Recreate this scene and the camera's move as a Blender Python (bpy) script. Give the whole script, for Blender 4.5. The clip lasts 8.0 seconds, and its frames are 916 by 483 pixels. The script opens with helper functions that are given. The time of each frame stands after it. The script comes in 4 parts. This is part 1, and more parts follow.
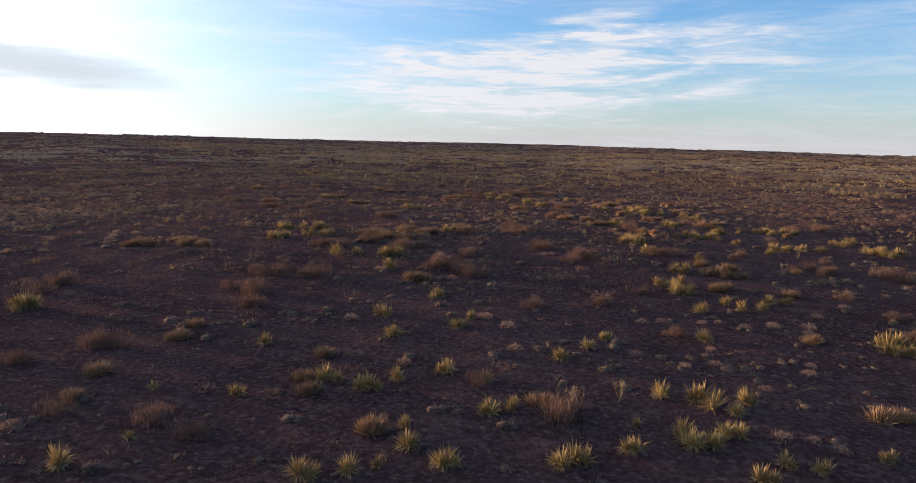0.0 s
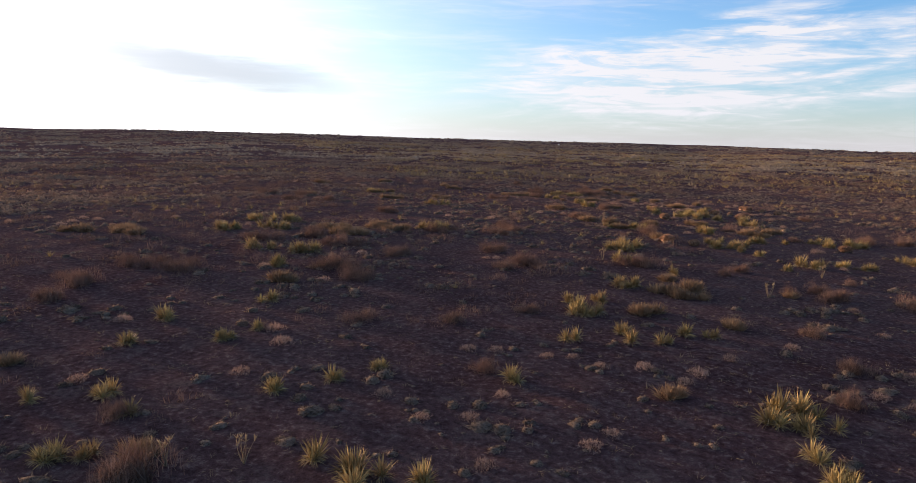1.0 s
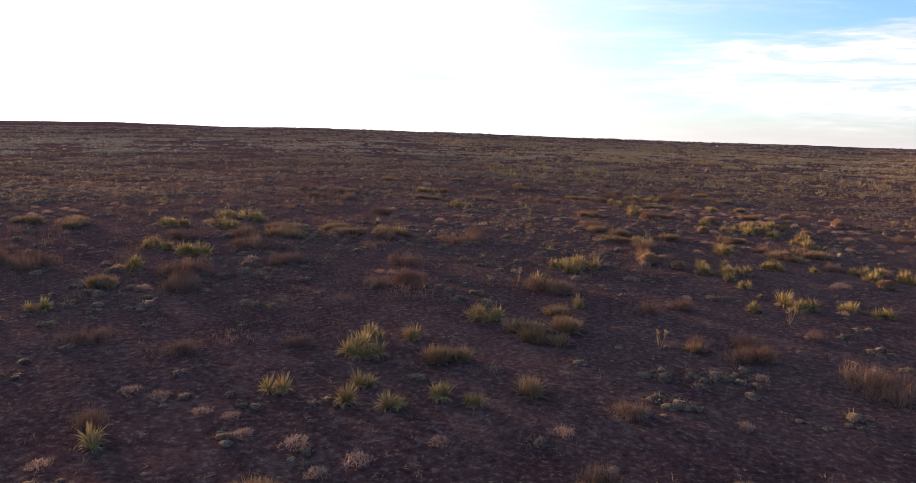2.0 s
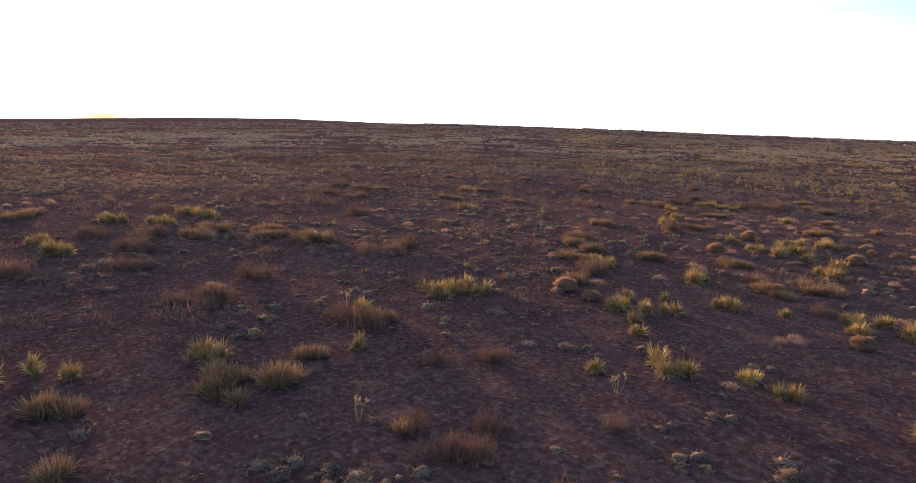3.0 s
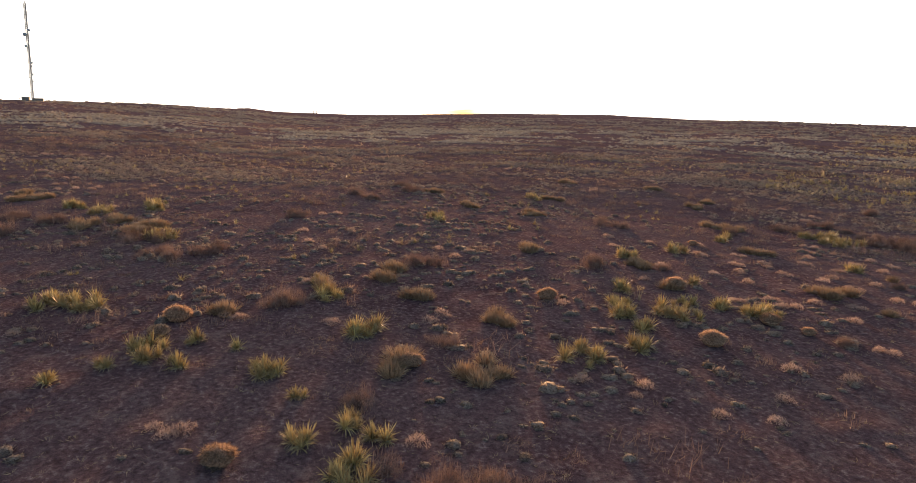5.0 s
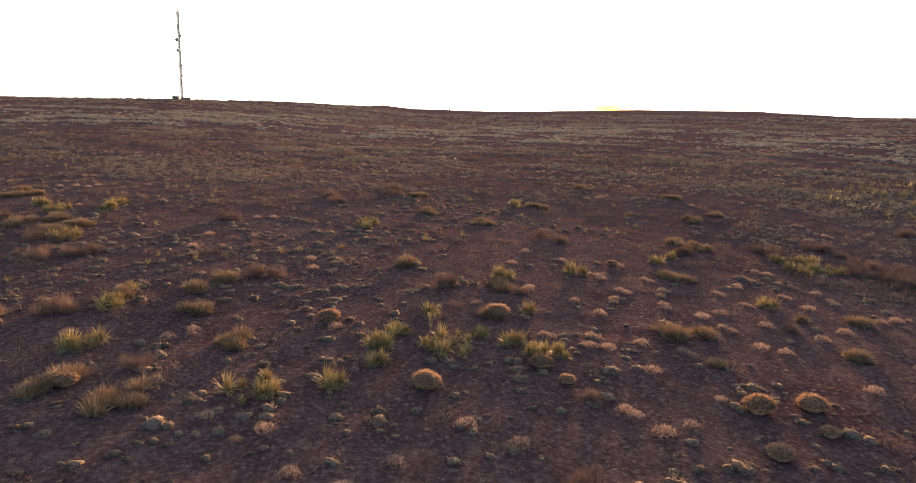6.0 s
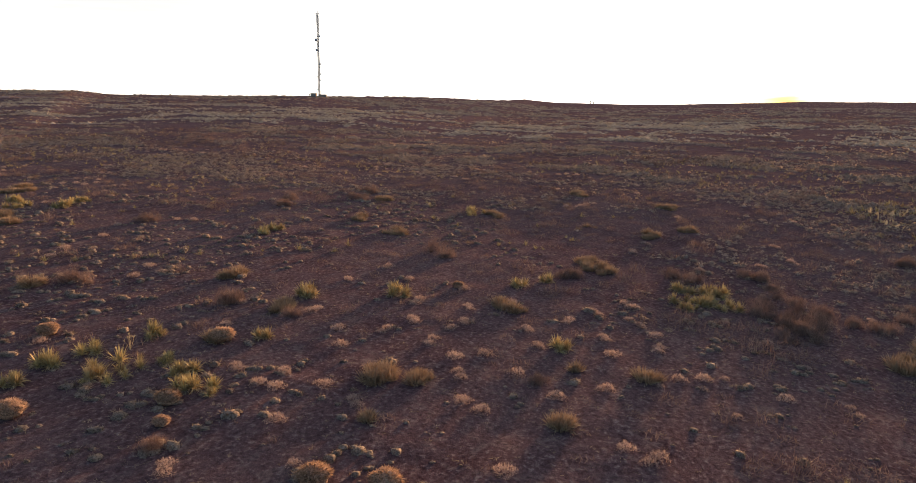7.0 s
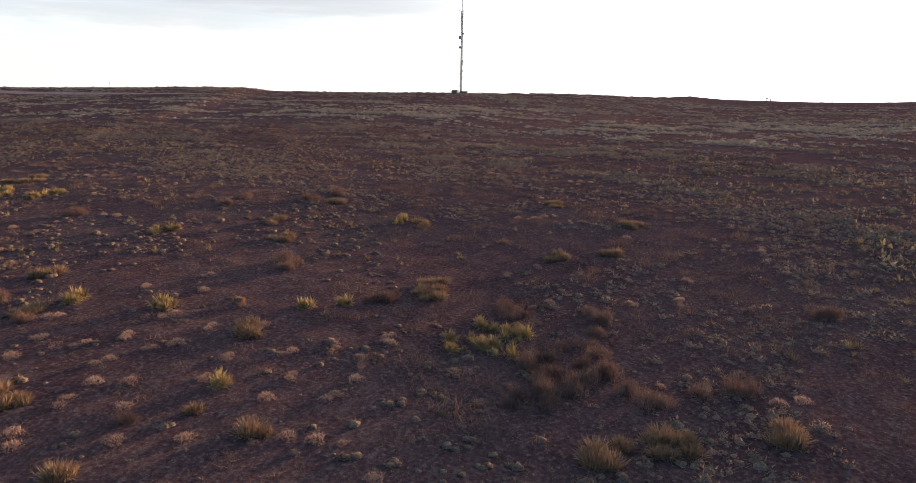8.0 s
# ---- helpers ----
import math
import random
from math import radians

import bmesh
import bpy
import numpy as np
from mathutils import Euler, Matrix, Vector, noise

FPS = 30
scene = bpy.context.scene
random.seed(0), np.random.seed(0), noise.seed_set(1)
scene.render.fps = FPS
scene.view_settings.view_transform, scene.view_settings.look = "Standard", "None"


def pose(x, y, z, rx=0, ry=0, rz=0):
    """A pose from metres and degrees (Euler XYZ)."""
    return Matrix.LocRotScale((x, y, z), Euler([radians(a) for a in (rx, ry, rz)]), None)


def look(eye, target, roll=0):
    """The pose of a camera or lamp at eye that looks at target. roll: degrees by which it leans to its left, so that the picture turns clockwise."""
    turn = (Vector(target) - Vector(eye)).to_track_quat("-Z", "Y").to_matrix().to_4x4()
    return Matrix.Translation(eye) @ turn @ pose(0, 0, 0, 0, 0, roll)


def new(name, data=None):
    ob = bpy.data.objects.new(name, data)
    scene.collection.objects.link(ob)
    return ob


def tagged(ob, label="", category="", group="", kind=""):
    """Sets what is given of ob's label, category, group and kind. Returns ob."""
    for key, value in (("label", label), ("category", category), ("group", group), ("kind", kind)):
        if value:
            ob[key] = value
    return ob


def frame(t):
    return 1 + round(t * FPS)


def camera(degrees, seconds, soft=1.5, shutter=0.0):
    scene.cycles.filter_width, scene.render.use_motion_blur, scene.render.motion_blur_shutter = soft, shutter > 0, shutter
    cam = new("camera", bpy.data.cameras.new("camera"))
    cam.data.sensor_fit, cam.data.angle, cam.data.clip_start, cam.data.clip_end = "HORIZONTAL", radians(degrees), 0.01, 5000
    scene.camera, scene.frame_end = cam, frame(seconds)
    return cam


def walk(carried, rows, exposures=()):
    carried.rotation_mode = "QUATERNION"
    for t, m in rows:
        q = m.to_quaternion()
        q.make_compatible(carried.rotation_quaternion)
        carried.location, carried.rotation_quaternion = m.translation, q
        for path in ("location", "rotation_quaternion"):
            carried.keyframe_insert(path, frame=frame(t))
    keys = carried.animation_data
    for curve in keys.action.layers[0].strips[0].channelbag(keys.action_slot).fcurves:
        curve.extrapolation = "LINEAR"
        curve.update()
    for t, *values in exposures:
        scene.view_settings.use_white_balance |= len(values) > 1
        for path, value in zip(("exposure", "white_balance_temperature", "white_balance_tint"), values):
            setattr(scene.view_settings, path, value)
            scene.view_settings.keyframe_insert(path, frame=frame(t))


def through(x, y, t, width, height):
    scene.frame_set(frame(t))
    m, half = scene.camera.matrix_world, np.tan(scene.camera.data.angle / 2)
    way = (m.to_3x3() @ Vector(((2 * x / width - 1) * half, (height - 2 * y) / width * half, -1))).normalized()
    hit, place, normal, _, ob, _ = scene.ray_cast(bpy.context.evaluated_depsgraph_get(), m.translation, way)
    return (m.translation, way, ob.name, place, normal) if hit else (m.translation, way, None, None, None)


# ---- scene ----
# camera: a drone that flies a left-hand curve over a dry plain
cam = camera(68.4, 8.0, soft=0.85, shutter=0.04)
walk(cam, [
    (0.00, pose(0.00, 0.00, 8.34, 81.37, -1.02, -0.00)),
    (0.25, pose(3.42, 1.71, 8.10, 81.27, -0.99, 2.91)),
    (0.50, pose(6.89, 3.57, 7.87, 81.20, -1.01, 6.04)),
    (0.75, pose(10.42, 5.67, 7.68, 81.18, -1.10, 9.49)),
    (1.00, pose(13.86, 7.93, 7.55, 81.17, -1.22, 13.01)),
    (1.25, pose(17.09, 10.28, 7.53, 81.10, -1.34, 16.36)),
    (1.50, pose(20.29, 12.81, 7.56, 81.02, -1.46, 19.89)),
    (1.75, pose(23.33, 15.70, 7.60, 80.91, -1.55, 23.51)),
    (2.00, pose(25.99, 18.91, 7.61, 80.80, -1.61, 26.95)),
    (2.25, pose(28.34, 22.33, 7.62, 80.68, -1.64, 30.25)),
    (2.50, pose(30.54, 25.86, 7.64, 80.52, -1.65, 33.56)),
    (2.75, pose(32.72, 29.38, 7.71, 80.33, -1.66, 36.99)),
    (3.00, pose(34.98, 32.77, 7.84, 80.12, -1.67, 40.64)),
    (3.25, pose(37.16, 36.00, 7.94, 80.01, -1.70, 44.31)),
    (3.50, pose(39.15, 39.22, 8.03, 79.96, -1.73, 47.86)),
    (3.75, pose(41.05, 42.60, 8.19, 79.78, -1.73, 51.39)),
    (4.00, pose(42.84, 46.23, 8.37, 79.59, -1.73, 54.98)),
    (4.25, pose(44.47, 50.00, 8.55, 79.43, -1.75, 58.54)),
    (4.50, pose(45.94, 53.79, 8.74, 79.28, -1.77, 61.96)),
    (4.75, pose(47.26, 57.64, 8.96, 79.11, -1.78, 65.25)),
    (5.00, pose(48.40, 61.61, 9.21, 78.94, -1.77, 68.44)),
    (5.25, pose(49.36, 65.77, 9.50, 78.76, -1.74, 71.55)),
    (5.50, pose(50.11, 70.13, 9.81, 78.59, -1.68, 74.59)),
    (5.75, pose(50.65, 74.53, 10.12, 78.43, -1.63, 77.46)),
    (6.00, pose(50.95, 79.06, 10.40, 78.29, -1.60, 80.37)),
    (6.25, pose(50.94, 84.10, 10.70, 78.12, -1.56, 83.62)),
    (6.50, pose(50.63, 89.39, 11.04, 77.90, -1.45, 86.97)),
    (6.75, pose(49.99, 94.60, 11.40, 77.66, -1.24, 90.17)),
    (7.00, pose(48.88, 99.93, 11.67, 77.45, -0.97, 93.40)),
    (7.25, pose(47.21, 105.56, 11.79, 77.34, -0.72, 96.91)),
    (7.50, pose(45.12, 111.24, 11.90, 77.14, -0.61, 100.58)),
    (7.75, pose(42.83, 116.69, 12.16, 77.03, -0.71, 104.24)),
    (8.00, pose(40.44, 121.98, 12.53, 76.89, -0.93, 107.89)),
], exposures=[(0.0, 2.12, 6150, 13), (1.5, 2.32, 6300, 16), (3.0, 2.86, 6900, 19), (4.0, 3.05, 7250, 16), (5.5, 3.06, 7600, 13), (6.5, 2.98, 7500, 13), (7.3, 2.73, 7000, 14), (8.0, 2.55, 6600, 14)])

# ---- sky, sun ----
SUN_AZ = 67.9          # degrees to the left of +y
SUN_EL = 2.4
SUN_DIR = Vector((-math.sin(radians(SUN_AZ)) * math.cos(radians(SUN_EL)),
                  math.cos(radians(SUN_AZ)) * math.cos(radians(SUN_EL)),
                  math.sin(radians(SUN_EL))))
GLOW_DIR = Vector((SUN_DIR.x, SUN_DIR.y, math.sin(radians(0.2)))).normalized()


class Graph:
    """Small helper for node trees."""

    def __init__(self, tree):
        self.tree = tree
        tree.nodes.clear()

    def node(self, kind, **values):
        n = self.tree.nodes.new(kind)
        for key, value in values.items():
            if key in n.inputs:
                n.inputs[key].default_value = value
        return n

    def link(self, a, b):
        self.tree.links.new(a, b)

    def math(self, op, a, b=0.0, clamp=False):
        n = self.tree.nodes.new("ShaderNodeMath")
        n.operation, n.use_clamp = op, clamp
        for socket, value in ((n.inputs[0], a), (n.inputs[1], b)):
            if isinstance(value, (int, float)):
                socket.default_value = value
            else:
                self.link(value, socket)
        return n.outputs[0]

    def vmath(self, op, a, b=None, out=0):
        n = self.tree.nodes.new("ShaderNodeVectorMath")
        n.operation = op
        for socket, value in ((n.inputs[0], a), (n.inputs[1], b)):
            if value is None:
                continue
            if isinstance(value, (tuple, list, Vector)):
                socket.default_value = value
            else:
                self.link(value, socket)
        return n.outputs[out]

    def ramp(self, fac, stops, ease="LINEAR"):
        n = self.tree.nodes.new("ShaderNodeValToRGB")
        n.color_ramp.interpolation = ease
        els = n.color_ramp.elements
        while len(els) < len(stops):
            els.new(0.5)
        for el, (pos, col) in zip(els, stops):
            el.position = pos
            el.color = (col, col, col, 1) if isinstance(col, (int, float)) else (*col, 1)
        self.link(fac, n.inputs[0])
        return n.outputs[0]

    def mix(self, fac, a, b, blend="MIX"):
        n = self.tree.nodes.new("ShaderNodeMix")
        n.data_type, n.blend_type = "RGBA", blend
        for socket, value in ((n.inputs[0], fac), (n.inputs[6], a), (n.inputs[7], b)):
            if isinstance(value, (int, float)):
                socket.default_value = value
            elif isinstance(value, (tuple, list)):
                socket.default_value = (*value, 1)
            else:
                self.link(value, socket)
        return n.outputs[2]

    def noise(self, vector, scale, detail=4.0, rough=0.55, distort=0.0):
        n = self.tree.nodes.new("ShaderNodeTexNoise")
        n.inputs["Scale"].default_value, n.inputs["Detail"].default_value = scale, detail
        n.inputs["Roughness"].default_value, n.inputs["Distortion"].default_value = rough, distort
        if vector is not None:
            self.link(vector, n.inputs["Vector"])
        return n.outputs[0]

    def stretch(self, vector, scale, turn=(0, 0, 0)):
        n = self.tree.nodes.new("ShaderNodeMapping")
        n.inputs["Scale"].default_value, n.inputs["Rotation"].default_value = scale, turn
        self.link(vector, n.inputs["Vector"])
        return n.outputs[0]


def make_world():
    world = bpy.data.worlds.new("sky")
    scene.world = world
    world.use_nodes = True
    g = Graph(world.node_tree)
    sky = g.node("ShaderNodeTexSky")
    sky.sky_type, sky.sun_disc = "NISHITA", False
    sky.sun_elevation, sky.sun_rotation = radians(4.1), radians(-SUN_AZ)
    sky.altitude, sky.air_density, sky.dust_density, sky.ozone_density = 1200, 0.9, 0.7, 2.0
    way = g.node("ShaderNodeTexCoord").outputs["Generated"]
    near_sun = g.math("MAXIMUM", g.vmath("DOT_PRODUCT", way, GLOW_DIR, out=1), 0.0)
    # thin haze that scatters the sun forwards
    wide = g.math("POWER", near_sun, 4.3)
    tight = g.math("POWER", near_sun, 60.0)
    # cirrus, drawn out level
    flat = g.stretch(way, (1.6, 1.6, 13.0), (radians(4), radians(-6), 0))
    veil = g.ramp(g.noise(flat, 2.1, 7.0, 0.6, 0.5), [(0.36, 0.0), (0.60, 1.0)], "EASE")
    wisp = g.ramp(g.noise(flat, 6.5, 8.0, 0.62, 1.0), [(0.35, 0.25), (0.7, 1.0)], "EASE")
    cloud = g.math("MULTIPLY", veil, wisp)
    return world, g, sky, way, near_sun, wide, tight, cloud


world, g, sky, way, near_sun, wide, tight, cloud = make_world()


def streak(az, el, half_az, half_el, tilt=0.0):
    """A soft lens-shaped mask round a direction of the sky."""
    a, e = radians(az), radians(el)
    ahead = Vector((-math.sin(a) * math.cos(e), math.cos(a) * math.cos(e), math.sin(e)))
    left = Vector((-math.cos(a), -math.sin(a), 0))
    up = ahead.cross(left) * -1
    if up.z < 0:
        up = -up
    t = radians(tilt)
    along, across = left * math.cos(t) + up * math.sin(t), up * math.cos(t) - left * math.sin(t)
    ragged = g.math("MULTIPLY", g.math("SUBTRACT", g.noise(g.stretch(way, (3, 3, 26)), 3.0, 6.0), 0.5), 0.045)
    u = g.math("DIVIDE", g.math("SUBTRACT", g.vmath("DOT_PRODUCT", way, along, out=1), ahead.dot(along)), math.sin(radians(half_az)))
    v = g.math("DIVIDE", g.math("ADD", g.math("SUBTRACT", g.vmath("DOT_PRODUCT", way, across, out=1), ahead.dot(across)), ragged), math.sin(radians(half_el)))
    d = g.math("ADD", g.math("MULTIPLY", u, u), g.math("MULTIPLY", v, v))
    fore = g.math("GREATER_THAN", g.vmath("DOT_PRODUCT", way, ahead, out=1), 0.3)
    return g.math("MULTIPLY", g.math("SUBTRACT", 1.0, d, True), fore)


def finish_world():
    upward = g.node("ShaderNodeSeparateXYZ")
    g.link(way, upward.inputs[0])
    low = g.math("POWER", 2.718, g.math("MULTIPLY", g.math("MAXIMUM", upward.outputs[2], 0.0), -10.0))
    clear = g.vmath("MULTIPLY", sky.outputs[0], (0.58, 1.00, 1.28))
    toward = g.ramp(g.vmath("DOT_PRODUCT", way, (-math.sin(radians(112)), math.cos(radians(112)), 0.0), out=1), [(0.35, 0.0), (0.92, 1.0)], "EASE")
    haze = g.mix(toward, (2.30, 2.14, 2.18), (3.3, 3.15, 2.75))
    base = g.mix(g.math("MULTIPLY", low, 0.85), clear, haze)
    base = g.mix(g.math("MULTIPLY", toward, 0.55), base, (2.5, 2.5, 2.5))
    lit = g.math("ADD", 2.9, g.math("MULTIPLY", wide, 3.0))
    white = g.vmath("SCALE", (1.0, 0.99, 0.98))
    n = white.node
    g.link(lit, n.inputs["Scale"])
    fan = streak(-7.0, 5.6, 22.0, 4.6, -5.0)
    other = streak(122.0, 7.0, 34.0, 9.0, 2.0)
    amount = g.math("MULTIPLY", cloud, g.math("ADD", g.math("ADD", 0.34, g.math("MULTIPLY", other, 0.4)), g.math("MULTIPLY", fan, 1.9)), True)
    base = g.mix(g.math("MULTIPLY", g.math("POWER", near_sun, 2.7), 1.15, True), base, white)
    col = g.mix(amount, base, white)
    glow = g.vmath("SCALE", (1.0, 0.90, 0.74))
    g.link(g.math("ADD", g.math("MULTIPLY", wide, 2.6), g.math("MULTIPLY", tight, 9.0)), glow.node.inputs["Scale"])
    col = g.vmath("ADD", col, glow)
    low_glow = streak(SUN_AZ, -0.4, 6.0, 1.5)
    col = g.mix(g.math("MULTIPLY", g.math("POWER", low_glow, 1.5), 0.97), col, (6.5, 3.2, 0.55))
    for grey, most, tone in ((streak(33.5, 5.1, 12.5, 1.7, 5.5), 0.72, 1.0), (streak(122.0, 6.6, 24.0, 1.9, 1.5), 0.72, 0.84), (streak(130.0, 4.6, 16.0, 1.0, 1.0), 0.5, 0.9)):
        soft = g.math("SUBTRACT", 1.0, g.math("POWER", g.math("SUBTRACT", 1.0, grey), 1.5))
        col = g.mix(g.math("MULTIPLY", soft, most), col, (1.80 * tone, 1.93 * tone, 2.02 * tone))
    back = g.node("ShaderNodeBackground", Strength=0.0667)
    g.link(col, back.inputs[0])
    out = g.node("ShaderNodeOutputWorld")
    g.link(back.outputs[0], out.inputs[0])


finish_world()

sun = new("sun", bpy.data.lights.new("sun", "SUN"))
sun.data.energy, sun.data.angle, sun.data.color = 3.6, radians(6.0), (1.0, 0.68, 0.42)
sun.matrix_world = look(SUN_DIR * 100, (0, 0, 0))


# ---- materials ----
def material(name, build, rough=0.9):
    mat = bpy.data.materials.new(name)
    mat.use_nodes = True
    g = Graph(mat.node_tree)
    bsdf = g.node("ShaderNodeBsdfPrincipled", Roughness=rough)
    if "Specular IOR Level" in bsdf.inputs:
        bsdf.inputs["Specular IOR Level"].default_value = 0.02
    out = g.node("ShaderNodeOutputMaterial")
    g.link(bsdf.outputs[0], out.inputs[0])
    build(g, bsdf, out)
    return mat


def soil(g, bsdf, out):
    at = g.node("ShaderNodeTexCoord").outputs["Object"]
    broad = g.noise(at, 0.05, 5.0, 0.6)
    patch = g.noise(at, 0.35, 6.0, 0.65, 0.4)
    crumb = g.noise(at, 5.0, 6.0, 0.7)
    grit = g.noise(at, 26.0, 3.0, 0.7)
    red = g.mix(g.ramp(patch, [(0.35, 0.0), (0.68, 1.0)]), (0.066, 0.035, 0.037), (0.110, 0.062, 0.062))
    dry = g.mix(g.ramp(broad, [(0.4, 0.0), (0.62, 1.0)]), red, (0.096, 0.058, 0.058))
    litter = g.ramp(crumb, [(0.54, 0.0), (0.68, 1.0)])
    col = g.mix(g.math("MULTIPLY", litter, 0.75), dry, (0.225, 0.168, 0.150))
    mats = g.ramp(g.noise(at, 1.1, 5.0, 0.7, 0.6), [(0.52, 0.0), (0.66, 0.6)])
    col = g.mix(mats, col, (0.138, 0.098, 0.090))
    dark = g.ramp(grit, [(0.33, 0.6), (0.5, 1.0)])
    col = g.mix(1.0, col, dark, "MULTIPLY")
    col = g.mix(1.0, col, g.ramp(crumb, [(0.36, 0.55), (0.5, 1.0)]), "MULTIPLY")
    g.link(col, bsdf.inputs["Base Color"])
    bump = g.node("ShaderNodeBump", Strength=0.9, Distance=0.16)
    g.link(g.math("ADD", crumb, g.math("MULTIPLY", grit, 0.35)), bump.inputs["Height"])
    g.link(bump.outputs[0], bsdf.inputs["Normal"])
    bsdf.inputs["Specular IOR Level"].default_value = 0.0


def plant_colours(dark, light, third=None, through=0.25, gap_shade=0.0):
    def build(g, bsdf, out):
        info = g.node("ShaderNodeObjectInfo").outputs["Random"]
        island = g.node("ShaderNodeNewGeometry").outputs["Random Per Island"]
        at = g.vmath("ADD", g.node("ShaderNodeNewGeometry").outputs["Position"], (3.1, 1.7, 0.0))
        spot = g.noise(at, 0.9, 2.0)
        fac = g.math("ADD", g.math("MULTIPLY", island, 0.55), g.math("MULTIPLY", g.math("SUBTRACT", info, 0.5), 0.5))
        col = g.mix(g.math("ADD", fac, 0.15, True), dark, light)
        if third:
            col = g.mix(g.ramp(spot, [(0.42, 0.0), (0.6, 0.8)]), col, third)
        if gap_shade:
            # shade between the fine twigs, painted into the colour as noise
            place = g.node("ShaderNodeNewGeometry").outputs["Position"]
            fine = g.math("ADD", g.math("MULTIPLY", g.noise(place, gap_shade, 4.0, 0.7, 0.6), 0.6), g.math("MULTIPLY", g.noise(place, gap_shade * 3.1, 3.0, 0.7), 0.4))
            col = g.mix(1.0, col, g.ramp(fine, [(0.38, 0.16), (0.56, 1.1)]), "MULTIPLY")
            bump = g.node("ShaderNodeBump", Strength=1.0, Distance=0.9 / gap_shade)
            g.link(fine, bump.inputs["Height"])
            g.link(bump.outputs[0], bsdf.inputs["Normal"])
        g.link(col, bsdf.inputs["Base Color"])
        thin = g.node("ShaderNodeBsdfTranslucent")
        g.link(col, thin.inputs[0])
        both = g.node("ShaderNodeMixShader", Fac=through)
        g.link(bsdf.outputs[0], both.inputs[1])
        g.link(thin.outputs[0], both.inputs[2])
        g.link(both.outputs[0], out.inputs[0])
    return build


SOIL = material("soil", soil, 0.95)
YUCCA = material("yucca_leaf", plant_colours((0.14, 0.098, 0.045), (0.59, 0.425, 0.170), (0.27, 0.178, 0.085), through=0.08), 0.6)
DEAD_LEAF = material("dead_yucca_leaf", plant_colours((0.20, 0.14, 0.08), (0.42, 0.33, 0.20)), 0.85)
TWIG = material("brown_twig", plant_colours((0.072, 0.043, 0.035), (0.33, 0.205, 0.150), (0.17, 0.098, 0.076), through=0.12), 0.9)
TAN = material("tan_weed", plant_colours((0.27, 0.15, 0.09), (0.58, 0.36, 0.235), through=0.3, gap_shade=14.0), 0.9)
GREY = material("grey_weed", plant_colours((0.20, 0.130, 0.105), (0.46, 0.31, 0.24), (0.31, 0.20, 0.155), through=0.3), 0.9)
BUNCH = material("rust_grass", plant_colours((0.13, 0.080, 0.05), (0.40, 0.262, 0.155), (0.26, 0.158, 0.092), through=0.12), 0.9)
CUSHION = material("cushion_weed", plant_colours((0.14, 0.096, 0.073), (0.49, 0.352, 0.255), (0.28, 0.192, 0.142), through=0.28, gap_shade=15.0), 0.95)
DISTANT = material("distant_weed", plant_colours((0.11, 0.082, 0.063), (0.42, 0.315, 0.212), (0.18, 0.128, 0.095), through=0.15), 0.95)
MAT = material("weed_mat", plant_colours((0.085, 0.055, 0.045), (0.24, 0.175, 0.135), (0.15, 0.10, 0.08), through=0.2), 0.9)
STRAW = material("straw_grass", plant_colours((0.17, 0.125, 0.075), (0.46, 0.345, 0.205), (0.26, 0.19, 0.12), through=0.22), 0.9)


def bare_dirt(g, bsdf, out):
    at = g.node("ShaderNodeTexCoord").outputs["Object"]
    worn = g.noise(at, 0.12, 5.0, 0.65)
    crumb = g.noise(at, 4.0, 5.0, 0.7)
    col = g.mix(g.ramp(worn, [(0.35, 0.0), (0.65, 1.0)]), (0.20, 0.125, 0.105), (0.36, 0.255, 0.215))
    col = g.mix(1.0, col, g.ramp(crumb, [(0.35, 0.7), (0.6, 1.0)]), "MULTIPLY")
    g.link(col, bsdf.inputs["Base Color"])


BARE = material("bare_dirt", bare_dirt, 0.95)


def plain(col, rough=0.6, metal=0.0):
    def build(g, bsdf, out):
        at = g.node("ShaderNodeTexCoord").outputs["Object"]
        wear = g.noise(at, 2.0, 5.0, 0.65)
        g.link(g.mix(g.ramp(wear, [(0.35, 0.0), (0.7, 1.0)]), tuple(c * 0.75 for c in col), col), bsdf.inputs["Base Color"])
        bsdf.inputs["Metallic"].default_value = metal
    return material("paint", build, rough)


PALE = material("pale_straw", plant_colours((0.23, 0.14, 0.085), (0.45, 0.32, 0.205), (0.28, 0.18, 0.12), through=0.2), 0.9)
STEEL = plain((0.16, 0.15, 0.15), 0.7)
DISH = plain((0.30, 0.29, 0.28), 0.7)
HUT = plain((0.20, 0.155, 0.12), 0.85)
WHITE = plain((0.8, 0.8, 0.78), 0.6)
POST = plain((0.12, 0.09, 0.07), 0.9)


